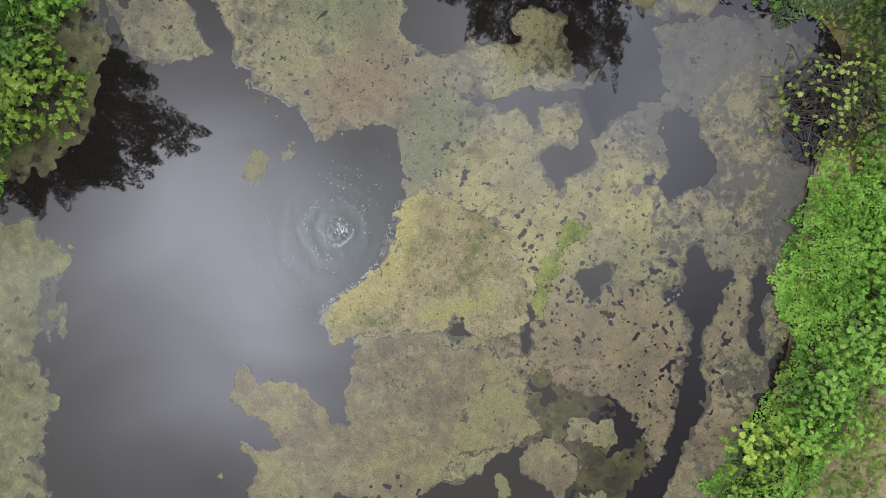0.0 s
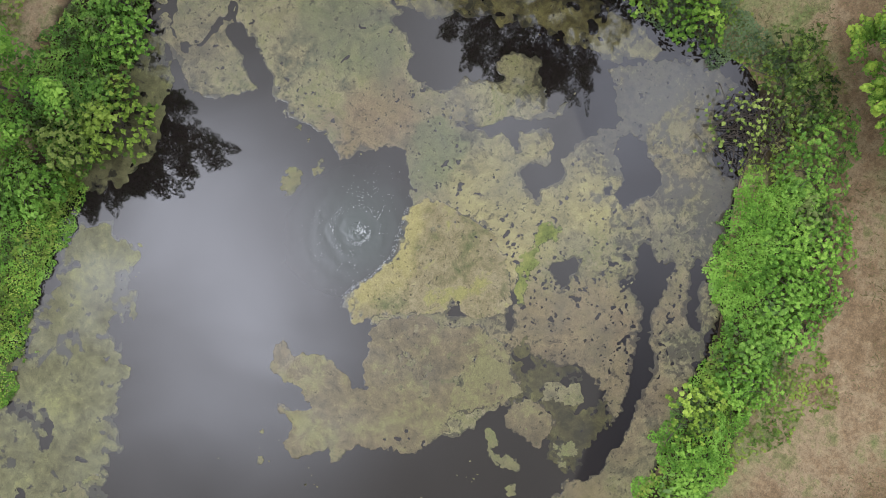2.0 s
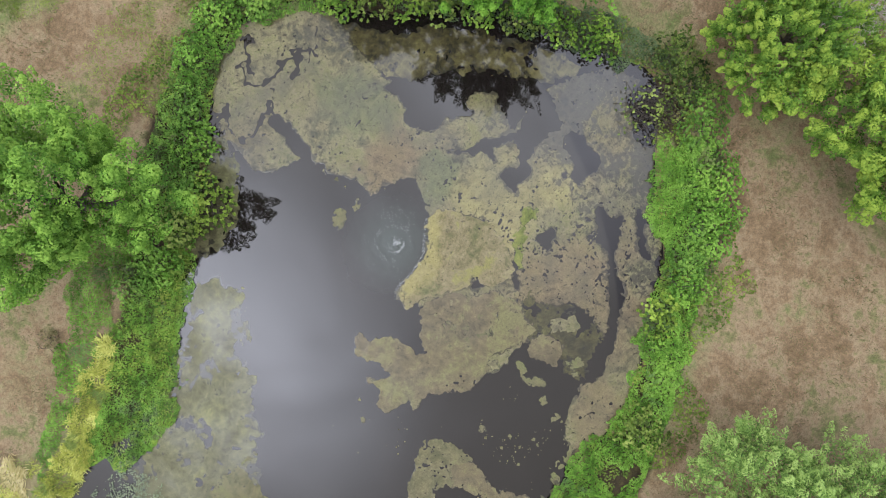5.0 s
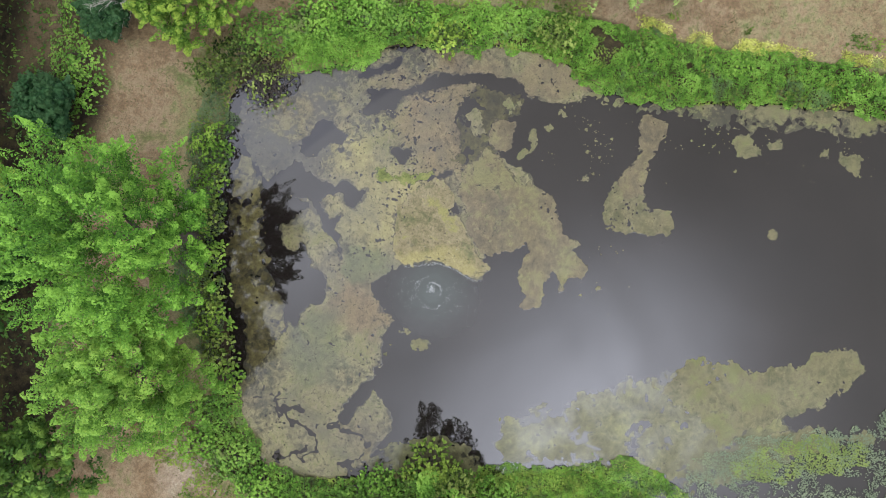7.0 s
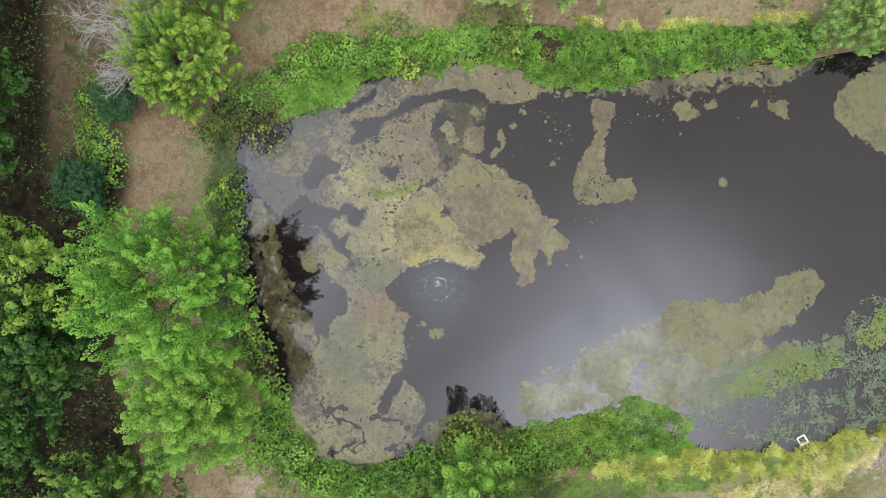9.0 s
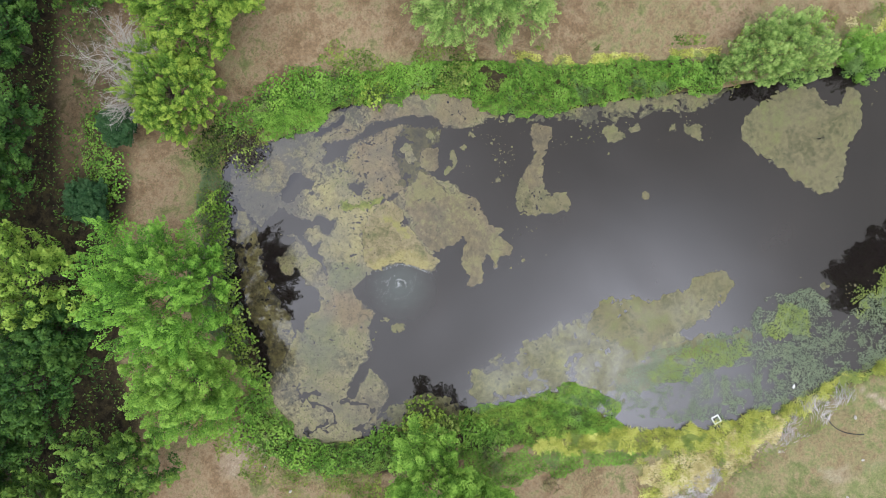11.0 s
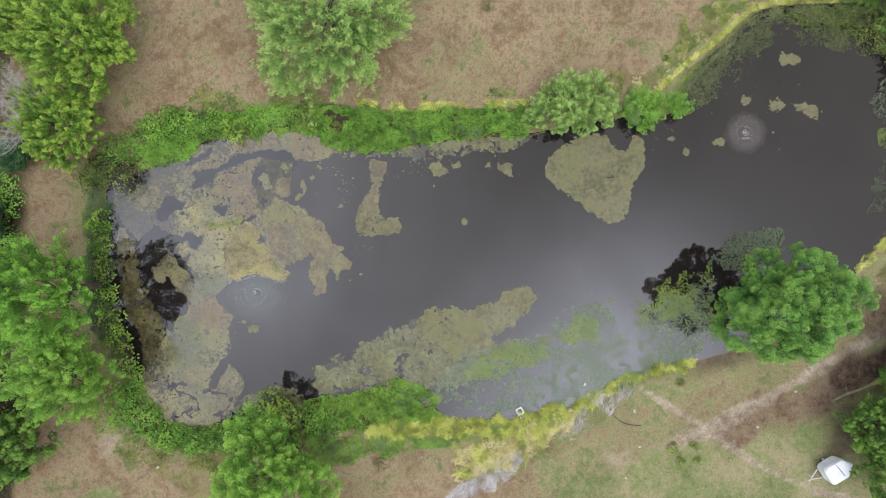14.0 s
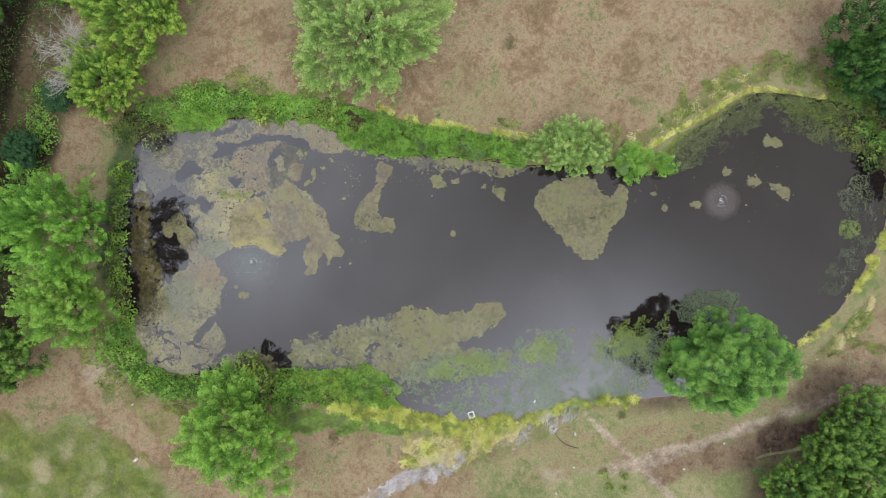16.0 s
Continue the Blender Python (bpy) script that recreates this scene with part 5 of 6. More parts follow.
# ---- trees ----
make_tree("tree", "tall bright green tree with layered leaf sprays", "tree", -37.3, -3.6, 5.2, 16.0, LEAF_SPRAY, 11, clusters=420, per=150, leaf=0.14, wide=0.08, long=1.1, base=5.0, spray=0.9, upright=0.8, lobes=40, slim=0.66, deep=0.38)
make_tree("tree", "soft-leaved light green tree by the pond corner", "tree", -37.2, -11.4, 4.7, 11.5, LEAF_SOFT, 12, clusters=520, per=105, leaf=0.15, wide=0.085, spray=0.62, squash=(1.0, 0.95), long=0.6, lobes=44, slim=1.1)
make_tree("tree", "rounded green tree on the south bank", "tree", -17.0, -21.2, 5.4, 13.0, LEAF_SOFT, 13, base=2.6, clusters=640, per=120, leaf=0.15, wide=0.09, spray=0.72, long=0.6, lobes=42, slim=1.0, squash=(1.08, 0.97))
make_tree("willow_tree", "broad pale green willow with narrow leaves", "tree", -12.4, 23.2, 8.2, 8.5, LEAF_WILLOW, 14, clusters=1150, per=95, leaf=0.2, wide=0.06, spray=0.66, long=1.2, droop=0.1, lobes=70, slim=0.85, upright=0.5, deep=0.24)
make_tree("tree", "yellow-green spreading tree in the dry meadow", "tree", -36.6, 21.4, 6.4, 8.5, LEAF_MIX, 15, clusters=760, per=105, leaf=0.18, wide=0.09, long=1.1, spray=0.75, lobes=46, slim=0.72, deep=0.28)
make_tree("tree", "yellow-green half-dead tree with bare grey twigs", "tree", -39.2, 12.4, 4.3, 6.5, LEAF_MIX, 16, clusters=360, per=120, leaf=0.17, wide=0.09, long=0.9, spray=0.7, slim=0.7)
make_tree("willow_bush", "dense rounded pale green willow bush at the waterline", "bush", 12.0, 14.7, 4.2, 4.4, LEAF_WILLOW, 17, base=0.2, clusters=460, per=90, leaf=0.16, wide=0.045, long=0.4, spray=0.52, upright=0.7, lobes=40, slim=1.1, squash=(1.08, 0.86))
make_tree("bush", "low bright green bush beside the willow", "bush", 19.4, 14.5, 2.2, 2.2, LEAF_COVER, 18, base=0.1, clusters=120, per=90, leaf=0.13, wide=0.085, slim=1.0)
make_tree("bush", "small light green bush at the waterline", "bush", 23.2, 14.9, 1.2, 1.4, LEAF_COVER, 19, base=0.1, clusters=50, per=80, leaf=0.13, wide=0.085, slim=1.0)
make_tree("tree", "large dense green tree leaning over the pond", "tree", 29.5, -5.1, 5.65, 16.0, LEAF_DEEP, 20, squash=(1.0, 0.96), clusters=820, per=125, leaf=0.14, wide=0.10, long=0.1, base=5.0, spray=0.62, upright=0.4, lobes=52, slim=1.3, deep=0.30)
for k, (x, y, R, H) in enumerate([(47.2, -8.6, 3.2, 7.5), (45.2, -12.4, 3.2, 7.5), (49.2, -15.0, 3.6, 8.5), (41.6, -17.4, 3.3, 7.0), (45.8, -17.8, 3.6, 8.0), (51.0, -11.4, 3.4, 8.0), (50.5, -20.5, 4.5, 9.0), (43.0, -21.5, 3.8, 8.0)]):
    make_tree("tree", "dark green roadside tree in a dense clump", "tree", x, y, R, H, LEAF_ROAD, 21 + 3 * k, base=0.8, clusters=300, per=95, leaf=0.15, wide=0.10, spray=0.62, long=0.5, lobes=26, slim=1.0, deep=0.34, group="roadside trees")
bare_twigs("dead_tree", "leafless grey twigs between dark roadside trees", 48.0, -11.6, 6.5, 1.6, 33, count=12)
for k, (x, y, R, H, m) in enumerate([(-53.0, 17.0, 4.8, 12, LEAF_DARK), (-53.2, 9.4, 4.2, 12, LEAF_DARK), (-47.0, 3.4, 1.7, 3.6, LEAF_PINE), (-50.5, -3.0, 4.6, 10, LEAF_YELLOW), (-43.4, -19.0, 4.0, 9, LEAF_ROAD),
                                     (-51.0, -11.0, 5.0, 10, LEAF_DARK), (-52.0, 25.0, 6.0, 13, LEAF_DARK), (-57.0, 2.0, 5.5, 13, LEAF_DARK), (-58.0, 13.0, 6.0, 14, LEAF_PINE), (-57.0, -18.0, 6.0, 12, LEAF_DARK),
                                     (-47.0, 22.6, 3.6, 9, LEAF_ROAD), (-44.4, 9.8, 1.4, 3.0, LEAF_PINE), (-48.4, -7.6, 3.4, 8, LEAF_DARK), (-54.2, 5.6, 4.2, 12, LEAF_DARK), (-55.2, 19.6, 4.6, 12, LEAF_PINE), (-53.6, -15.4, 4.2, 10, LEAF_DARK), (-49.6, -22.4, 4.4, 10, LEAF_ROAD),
                                     # the pine at (47.2, 26.2) is added to fill a patch of black shade
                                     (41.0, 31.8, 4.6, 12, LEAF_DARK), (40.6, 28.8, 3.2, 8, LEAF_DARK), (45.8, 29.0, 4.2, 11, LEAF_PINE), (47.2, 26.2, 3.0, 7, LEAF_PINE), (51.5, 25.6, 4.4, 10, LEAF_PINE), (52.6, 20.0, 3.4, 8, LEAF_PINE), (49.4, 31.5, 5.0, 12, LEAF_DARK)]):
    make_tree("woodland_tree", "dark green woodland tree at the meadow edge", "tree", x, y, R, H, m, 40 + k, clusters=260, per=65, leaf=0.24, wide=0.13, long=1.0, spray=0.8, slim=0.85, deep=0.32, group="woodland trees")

bare_twigs("dead_tree", "leafless grey dead tree beside a yellow-green tree", -42.2, 15.0, 5.5, 3.4, 31, heading=2.4, spread=4.4, count=22)
bare_twigs("dead_tree", "leafless grey dead tree beside a yellow-green tree", -42.4, 11.6, 5.0, 2.8, 32, heading=3.0, spread=3.8, count=16)

# ---- shrubs on the banks ----
ROSETTES = [(-22.4, 12.6, 1.5, LEAF_BRIGHT), (-15.4, 13.8, 1.6, LEAF_PALE), (-36.2, 9.4, 1.5, LEAF_SHRUB), (-37.4, 7.4, 1.5, LEAF_SHRUB), (-37.0, 2.8, 1.6, LEAF_YELLOW), (-36.9, 0.4, 1.3, LEAF_YELLOW),
            (-36.6, -2.0, 1.3, LEAF_PALE), (-36.2, -4.4, 1.4, LEAF_YELLOW), (-35.8, -6.8, 1.5, LEAF_PALE), (-35.1, -8.9, 1.4, LEAF_YELLOW), (-34.3, -10.9, 1.4, LEAF_PALE), (-33.6, -12.7, 1.3, LEAF_YELLOW),
            (-19.0, -16.0, 1.9, LEAF_BRIGHT), (-17.2, -17.0, 1.6, LEAF_PALE), (-20.0, -17.4, 1.3, LEAF_BANK), (46.4, 20.0, 1.6, LEAF_SHRUB), (47.6, 22.0, 1.6, LEAF_BANK), (45.4, 23.4, 1.3, LEAF_BANK)]
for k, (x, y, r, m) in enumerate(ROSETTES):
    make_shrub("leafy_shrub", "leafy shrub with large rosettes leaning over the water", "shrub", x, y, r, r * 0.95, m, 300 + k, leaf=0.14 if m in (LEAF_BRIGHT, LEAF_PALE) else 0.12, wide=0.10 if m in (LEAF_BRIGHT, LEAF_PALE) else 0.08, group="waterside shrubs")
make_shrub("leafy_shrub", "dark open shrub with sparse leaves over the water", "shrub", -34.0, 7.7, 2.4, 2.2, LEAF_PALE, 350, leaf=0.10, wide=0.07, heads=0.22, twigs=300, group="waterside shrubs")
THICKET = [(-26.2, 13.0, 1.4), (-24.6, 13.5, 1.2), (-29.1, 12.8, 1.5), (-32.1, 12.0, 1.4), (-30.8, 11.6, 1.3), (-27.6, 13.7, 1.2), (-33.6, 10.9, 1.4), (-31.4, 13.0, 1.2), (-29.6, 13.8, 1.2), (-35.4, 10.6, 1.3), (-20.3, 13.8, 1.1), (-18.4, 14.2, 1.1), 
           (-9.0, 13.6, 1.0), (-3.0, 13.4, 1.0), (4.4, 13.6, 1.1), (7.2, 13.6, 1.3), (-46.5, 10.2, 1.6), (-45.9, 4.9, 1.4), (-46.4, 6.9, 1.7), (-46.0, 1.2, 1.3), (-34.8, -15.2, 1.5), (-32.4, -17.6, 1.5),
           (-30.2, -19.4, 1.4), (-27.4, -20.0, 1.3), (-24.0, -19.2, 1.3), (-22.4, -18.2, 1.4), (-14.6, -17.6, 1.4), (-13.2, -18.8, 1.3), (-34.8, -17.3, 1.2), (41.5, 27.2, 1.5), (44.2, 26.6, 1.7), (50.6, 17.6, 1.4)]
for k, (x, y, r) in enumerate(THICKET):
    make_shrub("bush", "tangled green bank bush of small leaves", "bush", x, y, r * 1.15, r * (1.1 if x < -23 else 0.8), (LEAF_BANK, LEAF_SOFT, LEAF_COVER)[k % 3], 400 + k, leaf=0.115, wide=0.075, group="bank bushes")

for x, y, r, h, label in ((3.4, 25.3, 0.8, 0.5, "dead brown clump of weeds in the dry meadow"), (-7.9, -22.3, 0.8, 0.5, "small brown clump of weeds on dry ground")):
    make_shrub("weed_clump", label, "weeds", x, y, r, h, GRASS_MEADOW, int(900 + x), leaf=0.14, wide=0.05, twigs=16)
for x, y, r, h in ((23.6, -13.9, 0.55, 0.4), (24.9, -20.4, 0.6, 0.35), (22.6, -20.6, 0.7, 0.35), (23.4, -21.9, 0.6, 0.3), (25.2, -21.8, 0.5, 0.3)):
    make_shrub("weed_clump", "pale yellow-green weed tuft on short grass", "weeds", x, y, r, h, LEAF_OLIVE, int(950 + x * 3 - y), leaf=0.11, wide=0.05, twigs=8, group="weed tufts")

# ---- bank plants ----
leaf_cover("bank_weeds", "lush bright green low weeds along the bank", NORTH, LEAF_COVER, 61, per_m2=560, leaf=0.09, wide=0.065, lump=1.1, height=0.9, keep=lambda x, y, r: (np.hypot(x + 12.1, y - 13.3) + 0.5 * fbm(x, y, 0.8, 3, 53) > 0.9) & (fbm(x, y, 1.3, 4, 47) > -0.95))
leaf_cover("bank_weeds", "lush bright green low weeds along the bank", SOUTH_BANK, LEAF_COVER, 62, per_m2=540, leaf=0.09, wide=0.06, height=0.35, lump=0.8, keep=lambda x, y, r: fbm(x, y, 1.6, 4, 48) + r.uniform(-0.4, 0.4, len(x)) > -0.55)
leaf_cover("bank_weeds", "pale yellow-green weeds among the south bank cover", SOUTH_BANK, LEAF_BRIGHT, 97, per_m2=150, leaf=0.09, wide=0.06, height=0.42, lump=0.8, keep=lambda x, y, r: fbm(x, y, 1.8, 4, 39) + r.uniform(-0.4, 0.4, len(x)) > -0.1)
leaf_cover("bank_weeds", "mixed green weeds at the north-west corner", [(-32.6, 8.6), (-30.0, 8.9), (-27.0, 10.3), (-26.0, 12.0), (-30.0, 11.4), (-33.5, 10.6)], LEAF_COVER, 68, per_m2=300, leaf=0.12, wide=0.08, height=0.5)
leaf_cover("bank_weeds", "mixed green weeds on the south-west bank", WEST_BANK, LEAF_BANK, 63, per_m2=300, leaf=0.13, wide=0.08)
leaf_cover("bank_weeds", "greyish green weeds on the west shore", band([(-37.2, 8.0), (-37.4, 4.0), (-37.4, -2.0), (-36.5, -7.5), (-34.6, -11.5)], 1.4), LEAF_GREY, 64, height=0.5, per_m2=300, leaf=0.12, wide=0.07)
STRIP_SOUTH = [(-9.1, -19.0), (-5.5, -18.7), (-1.5, -18.6), (1.4, -18.9), (5.4, -18.6), (9.6, -17.8), (12.4, -16.7), (15.0, -15.4), (17.4, -14.2), (21.2, -12.8), (25.2, -11.7)]
tufted = lambda x, y, r: 0.8 * fbm(x, y, 1.1, 3, 51) + 0.5 * fbm(x, y, 0.35, 2, 59) + r.uniform(-0.4, 0.4, len(x)) > -0.40
grass_blades("yellow_grass", "yellow-green grass strip at the water's edge", band(STRIP_SOUTH[:8], 0.95), GRASS_YELLOW, 71, per_m2=430, length=0.5, width=0.05, lean=1.0, keep=tufted)
grass_blades("yellow_grass", "narrow yellow-green grass strip at the water's edge", band(STRIP_SOUTH[7:], 0.62), GRASS_YELLOW, 78, per_m2=480, length=0.45, width=0.05, lean=1.0, keep=tufted)
leaf_cover("bank_weeds", "dull green weeds under the yellow grass", band(STRIP_SOUTH, 1.0), LEAF_OLIVE, 69, per_m2=120, leaf=0.12, wide=0.07, height=0.10)
leaf_cover("bank_weeds", "dull green weeds under the lodged straw", [(2.0, -18.6), (6.5, -18.3), (11.5, -17.4), (16.0, -16.0), (20.0, -14.6), (15.5, -18.2), (12.0, -20.4), (8.0, -22.6), (4.6, -24.2), (0.5, -24.4)], LEAF_OLIVE, 70, per_m2=70, leaf=0.14, wide=0.07, height=0.10)
STRIP_EAST = [(40.6, -4.4), (42.1, -2.6), (43.6, -1.0), (45.0, 0.8), (46.1, 2.9), (47.0, 4.6), (48.4, 7.0), (49.4, 10.0), (50.2, 13.0)]
grass_blades("yellow_grass", "yellow-green grass strip at the water's edge", band(STRIP_EAST[:5], 0.5), GRASS_YELLOW, 72, per_m2=520, length=0.45, width=0.05, lean=1.1, keep=tufted)
grass_blades("yellow_grass", "thin yellow-green grass strip at the water's edge", band(STRIP_EAST[4:], 0.38), GRASS_YELLOW, 94, per_m2=520, length=0.4, width=0.05, lean=1.1, keep=tufted)
STRIP_NORTH = [(-11.9, 15.6), (-5.1, 14.9), (2.8, 15.1), (9.0, 15.4), (16.8, 15.4), (21.0, 16.4), (24.8, 19.9), (27.4, 21.8), (31.0, 25.0), (33.5, 25.8), (38.9, 26.0), (43.0, 26.0)]
grass_blades("yellow_grass", "patchy yellow-green grass strip behind the bank weeds", band(STRIP_NORTH, 0.6), GRASS_YELLOW, 73, per_m2=420, length=0.24, width=0.05, lean=1.1, keep=lambda x, y, r: (fbm(x, y, 1.4, 3, 3) + r.uniform(-0.3, 0.3, len(x)) > 0.1 - 0.9 * (x > 20)) & (along(STRIP_NORTH, x, y) < 0.42 - 0.14 * (x > 20)))
STRAW = [(-0.6, -20.0), (2.0, -19.8), (6.8, -18.6), (12.0, -16.4), (13.4, -16.6), (12.6, -18.6), (9.6, -21.2), (7.2, -23.2), (3.2, -23.9), (0.0, -24.4), (-0.6, -22.4)]
grass_blades("lodged_grass", "pale tufted straw grass on the bank", STRAW, GRASS_STRAW, 74, length=0.5, width=0.05, lean=1.2, flow=0.55, per_m2=300, keep=lambda x, y, r: fbm(x, y, 1.0, 4, 44) > -0.45 + 1.6 * soft(1.0, 0.0, inside(STRAW, x, y) + 0.7 * fbm(x, y, 0.9, 3, 98)))
grass_blades("yellow_grass", "yellow-green grass mixed into the straw", STRAW, GRASS_YELLOW, 76, per_m2=150, length=0.45, width=0.045, lean=1.1, keep=lambda x, y, r: fbm(x, y, 1.3, 3, 43) > -0.1 + 1.4 * soft(1.0, 0.0, inside(STRAW, x, y) + 0.7 * fbm(x, y, 0.9, 3, 99)))
grass_blades("lodged_grass", "pale grey dead stalks lying in a dry ditch", band(DITCH[2:7], 1.0), GRASS_GREY, 80, length=0.6, width=0.05, lean=1.4, flow=0.9, per_m2=190, keep=lambda x, y, r: fbm(x, y, 0.9, 3, 49) > -0.45)
LODGED = [(11.2, -19.6), (13.2, -16.9), (16.7, -15.0), (20.2, -13.9), (20.0, -14.8), (16.9, -16.8), (14.3, -18.9), (11.6, -20.6)]
grass_blades("lodged_grass", "pale grey straw stalks lying flat on the bank", LODGED, GRASS_GREY, 79, length=1.1, width=0.04, lean=1.4, flow=1.05, per_m2=38, keep=lambda x, y, r: fbm(x, y, 0.9, 3, 45) > -0.2)
grass_blades("lodged_grass", "pale straw grass lying flat behind the east strip", [(41.2, -5.6), (44.4, -3.4), (46.0, -1.4), (46.9, 1.2), (48.4, 4.4), (49.4, 4.4), (48.2, 0.2), (46.4, -3.2), (43.6, -5.4)], GRASS_STRAW, 77, length=0.8, width=0.04, lean=1.3, flow=0.7, per_m2=110, keep=lambda x, y, r: fbm(x, y, 1.5, 3, 45) > 0.0)
leaf_cover("bank_weeds", "bright green weeds between the strip and the dry meadow", [(-15.5, -19.4), (-9.7, -18.8), (-5.5, -19.2), (-1.6, -19.4), (1.4, -19.9), (-2.5, -21.0), (-8.5, -21.6), (-11.6, -22.4), (-15.5, -22.6)], LEAF_COVER, 67, per_m2=380, leaf=0.10, wide=0.06, height=0.35, keep=lambda x, y, r: fbm(x, y, 1.2, 3, 46) + r.uniform(-0.3, 0.3, len(x)) > -0.8)
patchy = lambda x, y, r: fbm(x, y, 2.2, 4, 54) + r.uniform(-0.6, 0.6, len(x)) > -0.1
leaf_cover("lawn_grass", "short yellow-green grass between the bank and a dry path", [(-34.0, -19.5), (-31.5, -22.5), (-28.5, -25.8), (-24.0, -27.2), (-21.0, -26.0), (-22.0, -22.0), (-26.0, -20.6), (-31.0, -19.8)], LEAF_LAWN, 55, per_m2=150, leaf=0.12, wide=0.04, height=0.16, keep=patchy, category="grass")
leaf_cover("lawn_grass", "short yellow-green grass beyond a dry path", [(-47.0, -26.0), (-40.5, -26.0), (-36.0, -25.6), (-31.5, -26.6), (-26.0, -29.0), (-24.0, -38.0), (-47.0, -38.0)], LEAF_LAWN, 56, per_m2=420, leaf=0.11, wide=0.04, height=0.14, keep=patchy, category="grass")
leaf_cover("undergrowth", "dark sparse weeds on the woodland floor", [(-62, -30), (-46, -30), (-45.5, -20), (-46.0, 0), (-45.0, 15), (-46, 32), (-62, 32)], LEAF_ROAD, 57, per_m2=11, leaf=0.26, wide=0.14, height=0.5, keep=lambda x, y, r: fbm(x, y, 2.5, 4, 58) > -0.2, category="undergrowth")
MEADOW = [(-58, -34), (58, -34), (58, 36), (-58, 36)]


def dry_ground(x, y, r):
    return (-inside(POND, x, y) > 2.0) & (x > -45) & (fbm(x, y, 2.6, 3, 41) + r.uniform(-0.5, 0.5, len(x)) > 0.1)


grass_blades("meadow_grass", "short dry meadow grass tufts", MEADOW, GRASS_MEADOW, 75, per_m2=30, length=0.28, width=0.045, lean=0.9, keep=dry_ground, category="grass")


def rim(x, y, r):
    d = -inside(POND, x, y)
    return (d > 0.1) & (d < 4.5 - 2.8 * ((x < -30) & (y > -13)) + 2 * fbm(x, y, 4, 2, 9)) & (fbm(x, y, 1.8, 3, 42) > -0.2) & (along(STRIP_SOUTH, x, y) > 1.3) & (along(STRIP_EAST, x, y) > 1.6) & (along(STRIP_NORTH, x, y) > 0.7) & ((x < 2) | (y > -4)) & ~((x > -16) & (x < 5) & (y < -17))


leaf_cover("bank_weeds", "patchy low green weeds at the rim of the meadow", MEADOW, LEAF_OLIVE, 65, per_m2=60, leaf=0.2, wide=0.12, height=0.3, keep=rim)
leaf_cover("bank_weeds", "grey-green waterside weeds under the yellow strip", band([(23.6, 15.2), (24.3, 17.8), (26.6, 20.0), (28.8, 21.9), (31.6, 24.5), (38.8, 25.8), (43.8, 25.7), (46.9, 23.4), (48.8, 19.0), (49.6, 13.2)], 0.55), PAD_DARK, 66, per_m2=260, leaf=0.10, wide=0.06, height=0.3)
BAND_NORTH = [(16.5, 16.4), (20.5, 18.4), (24.1, 21.6), (26.4, 25.2), (29.2, 26.8), (31.8, 26.2), (27.8, 22.6), (25.2, 20.6), (21.1, 17.0), (18.0, 15.6)]
grass_blades("dry_grass", "olive and straw coloured rough grass above the yellow strip", BAND_NORTH, GRASS_STRAW, 91, per_m2=150, length=0.35, width=0.05, lean=1.1, keep=lambda x, y, r: fbm(x, y, 1.2, 4, 92) > -0.1)
leaf_cover("bank_weeds", "olive weeds above the yellow strip", BAND_NORTH, LEAF_OLIVE, 92, per_m2=130, leaf=0.11, wide=0.06, height=0.25, keep=lambda x, y, r: fbm(x, y, 1.5, 4, 93) > -0.4)
leaf_cover("water_weeds", "grey-green emergent weeds in the north-east cove", [(33.5, 24.6), (36.7, 25.4), (41.3, 25.7), (44.4, 25.9), (46.6, 23.8), (48.4, 21.9), (46.0, 20.1), (43.1, 21.2), (38.9, 22.2), (35.6, 23.4)], LEAF_PALE, 95, per_m2=170, leaf=0.10, wide=0.045, height=0.3, keep=lambda x, y, r: fbm(x + 0.5 * y, y * 0.5, 1.1, 4, 96) + r.uniform(-0.5, 0.5, len(x)) > -0.1, category="water weeds")
# ---- pads ----
PADS = [(-1.5, -12.5), (3.0, -10.5), (9.5, -9.0), (12.5, -5.6), (15.5, -5.5), (17.5, -8.5), (21.5, -5.5), (26.5, -3.0), (28, -9.5), (20.0, -13.2), (14, -15.4), (6, -17.2), (0, -17.0), (-2.5, -15)]
pads("lily_pads", "scattered greyish green lily pads on shallow water", PADS, PAD_GREEN, 81, per_m2=250, size=0.085, keep=lambda x, y, r: 0.6 * fbm(x, y, 3.0, 3, 20) + 0.7 * fbm(x, y, 0.7, 3, 27) + r.uniform(-0.5, 0.5, len(x)) > -0.22)
pads("lily_pads", "dense yellow-green lily pad bed", [(0.8, -12.6), (3.5, -10.9), (9.3, -9.7), (10.5, -10.8), (5.5, -13.0), (2.0, -13.6)], PAD_BRIGHT, 82, per_m2=170, size=0.105, keep=lambda x, y, r: fbm(x, y, 0.9, 3, 28) > -0.45)
pads("lily_pads", "dense yellow-green lily pad bed", [(11.0, -9.0), (12.5, -6.8), (15.2, -7.2), (15.0, -9.6), (12.5, -10.2)], PAD_BRIGHT, 83, per_m2=170, size=0.105)
pads("lily_pads", "dense yellow-green lily pad bed", [(21.8, -4.6), (23.8, -4.2), (25.2, -5.4), (24.6, -7.0), (22.2, -7.4), (21.0, -6.0)], PAD_BRIGHT, 87, per_m2=150, size=0.105)
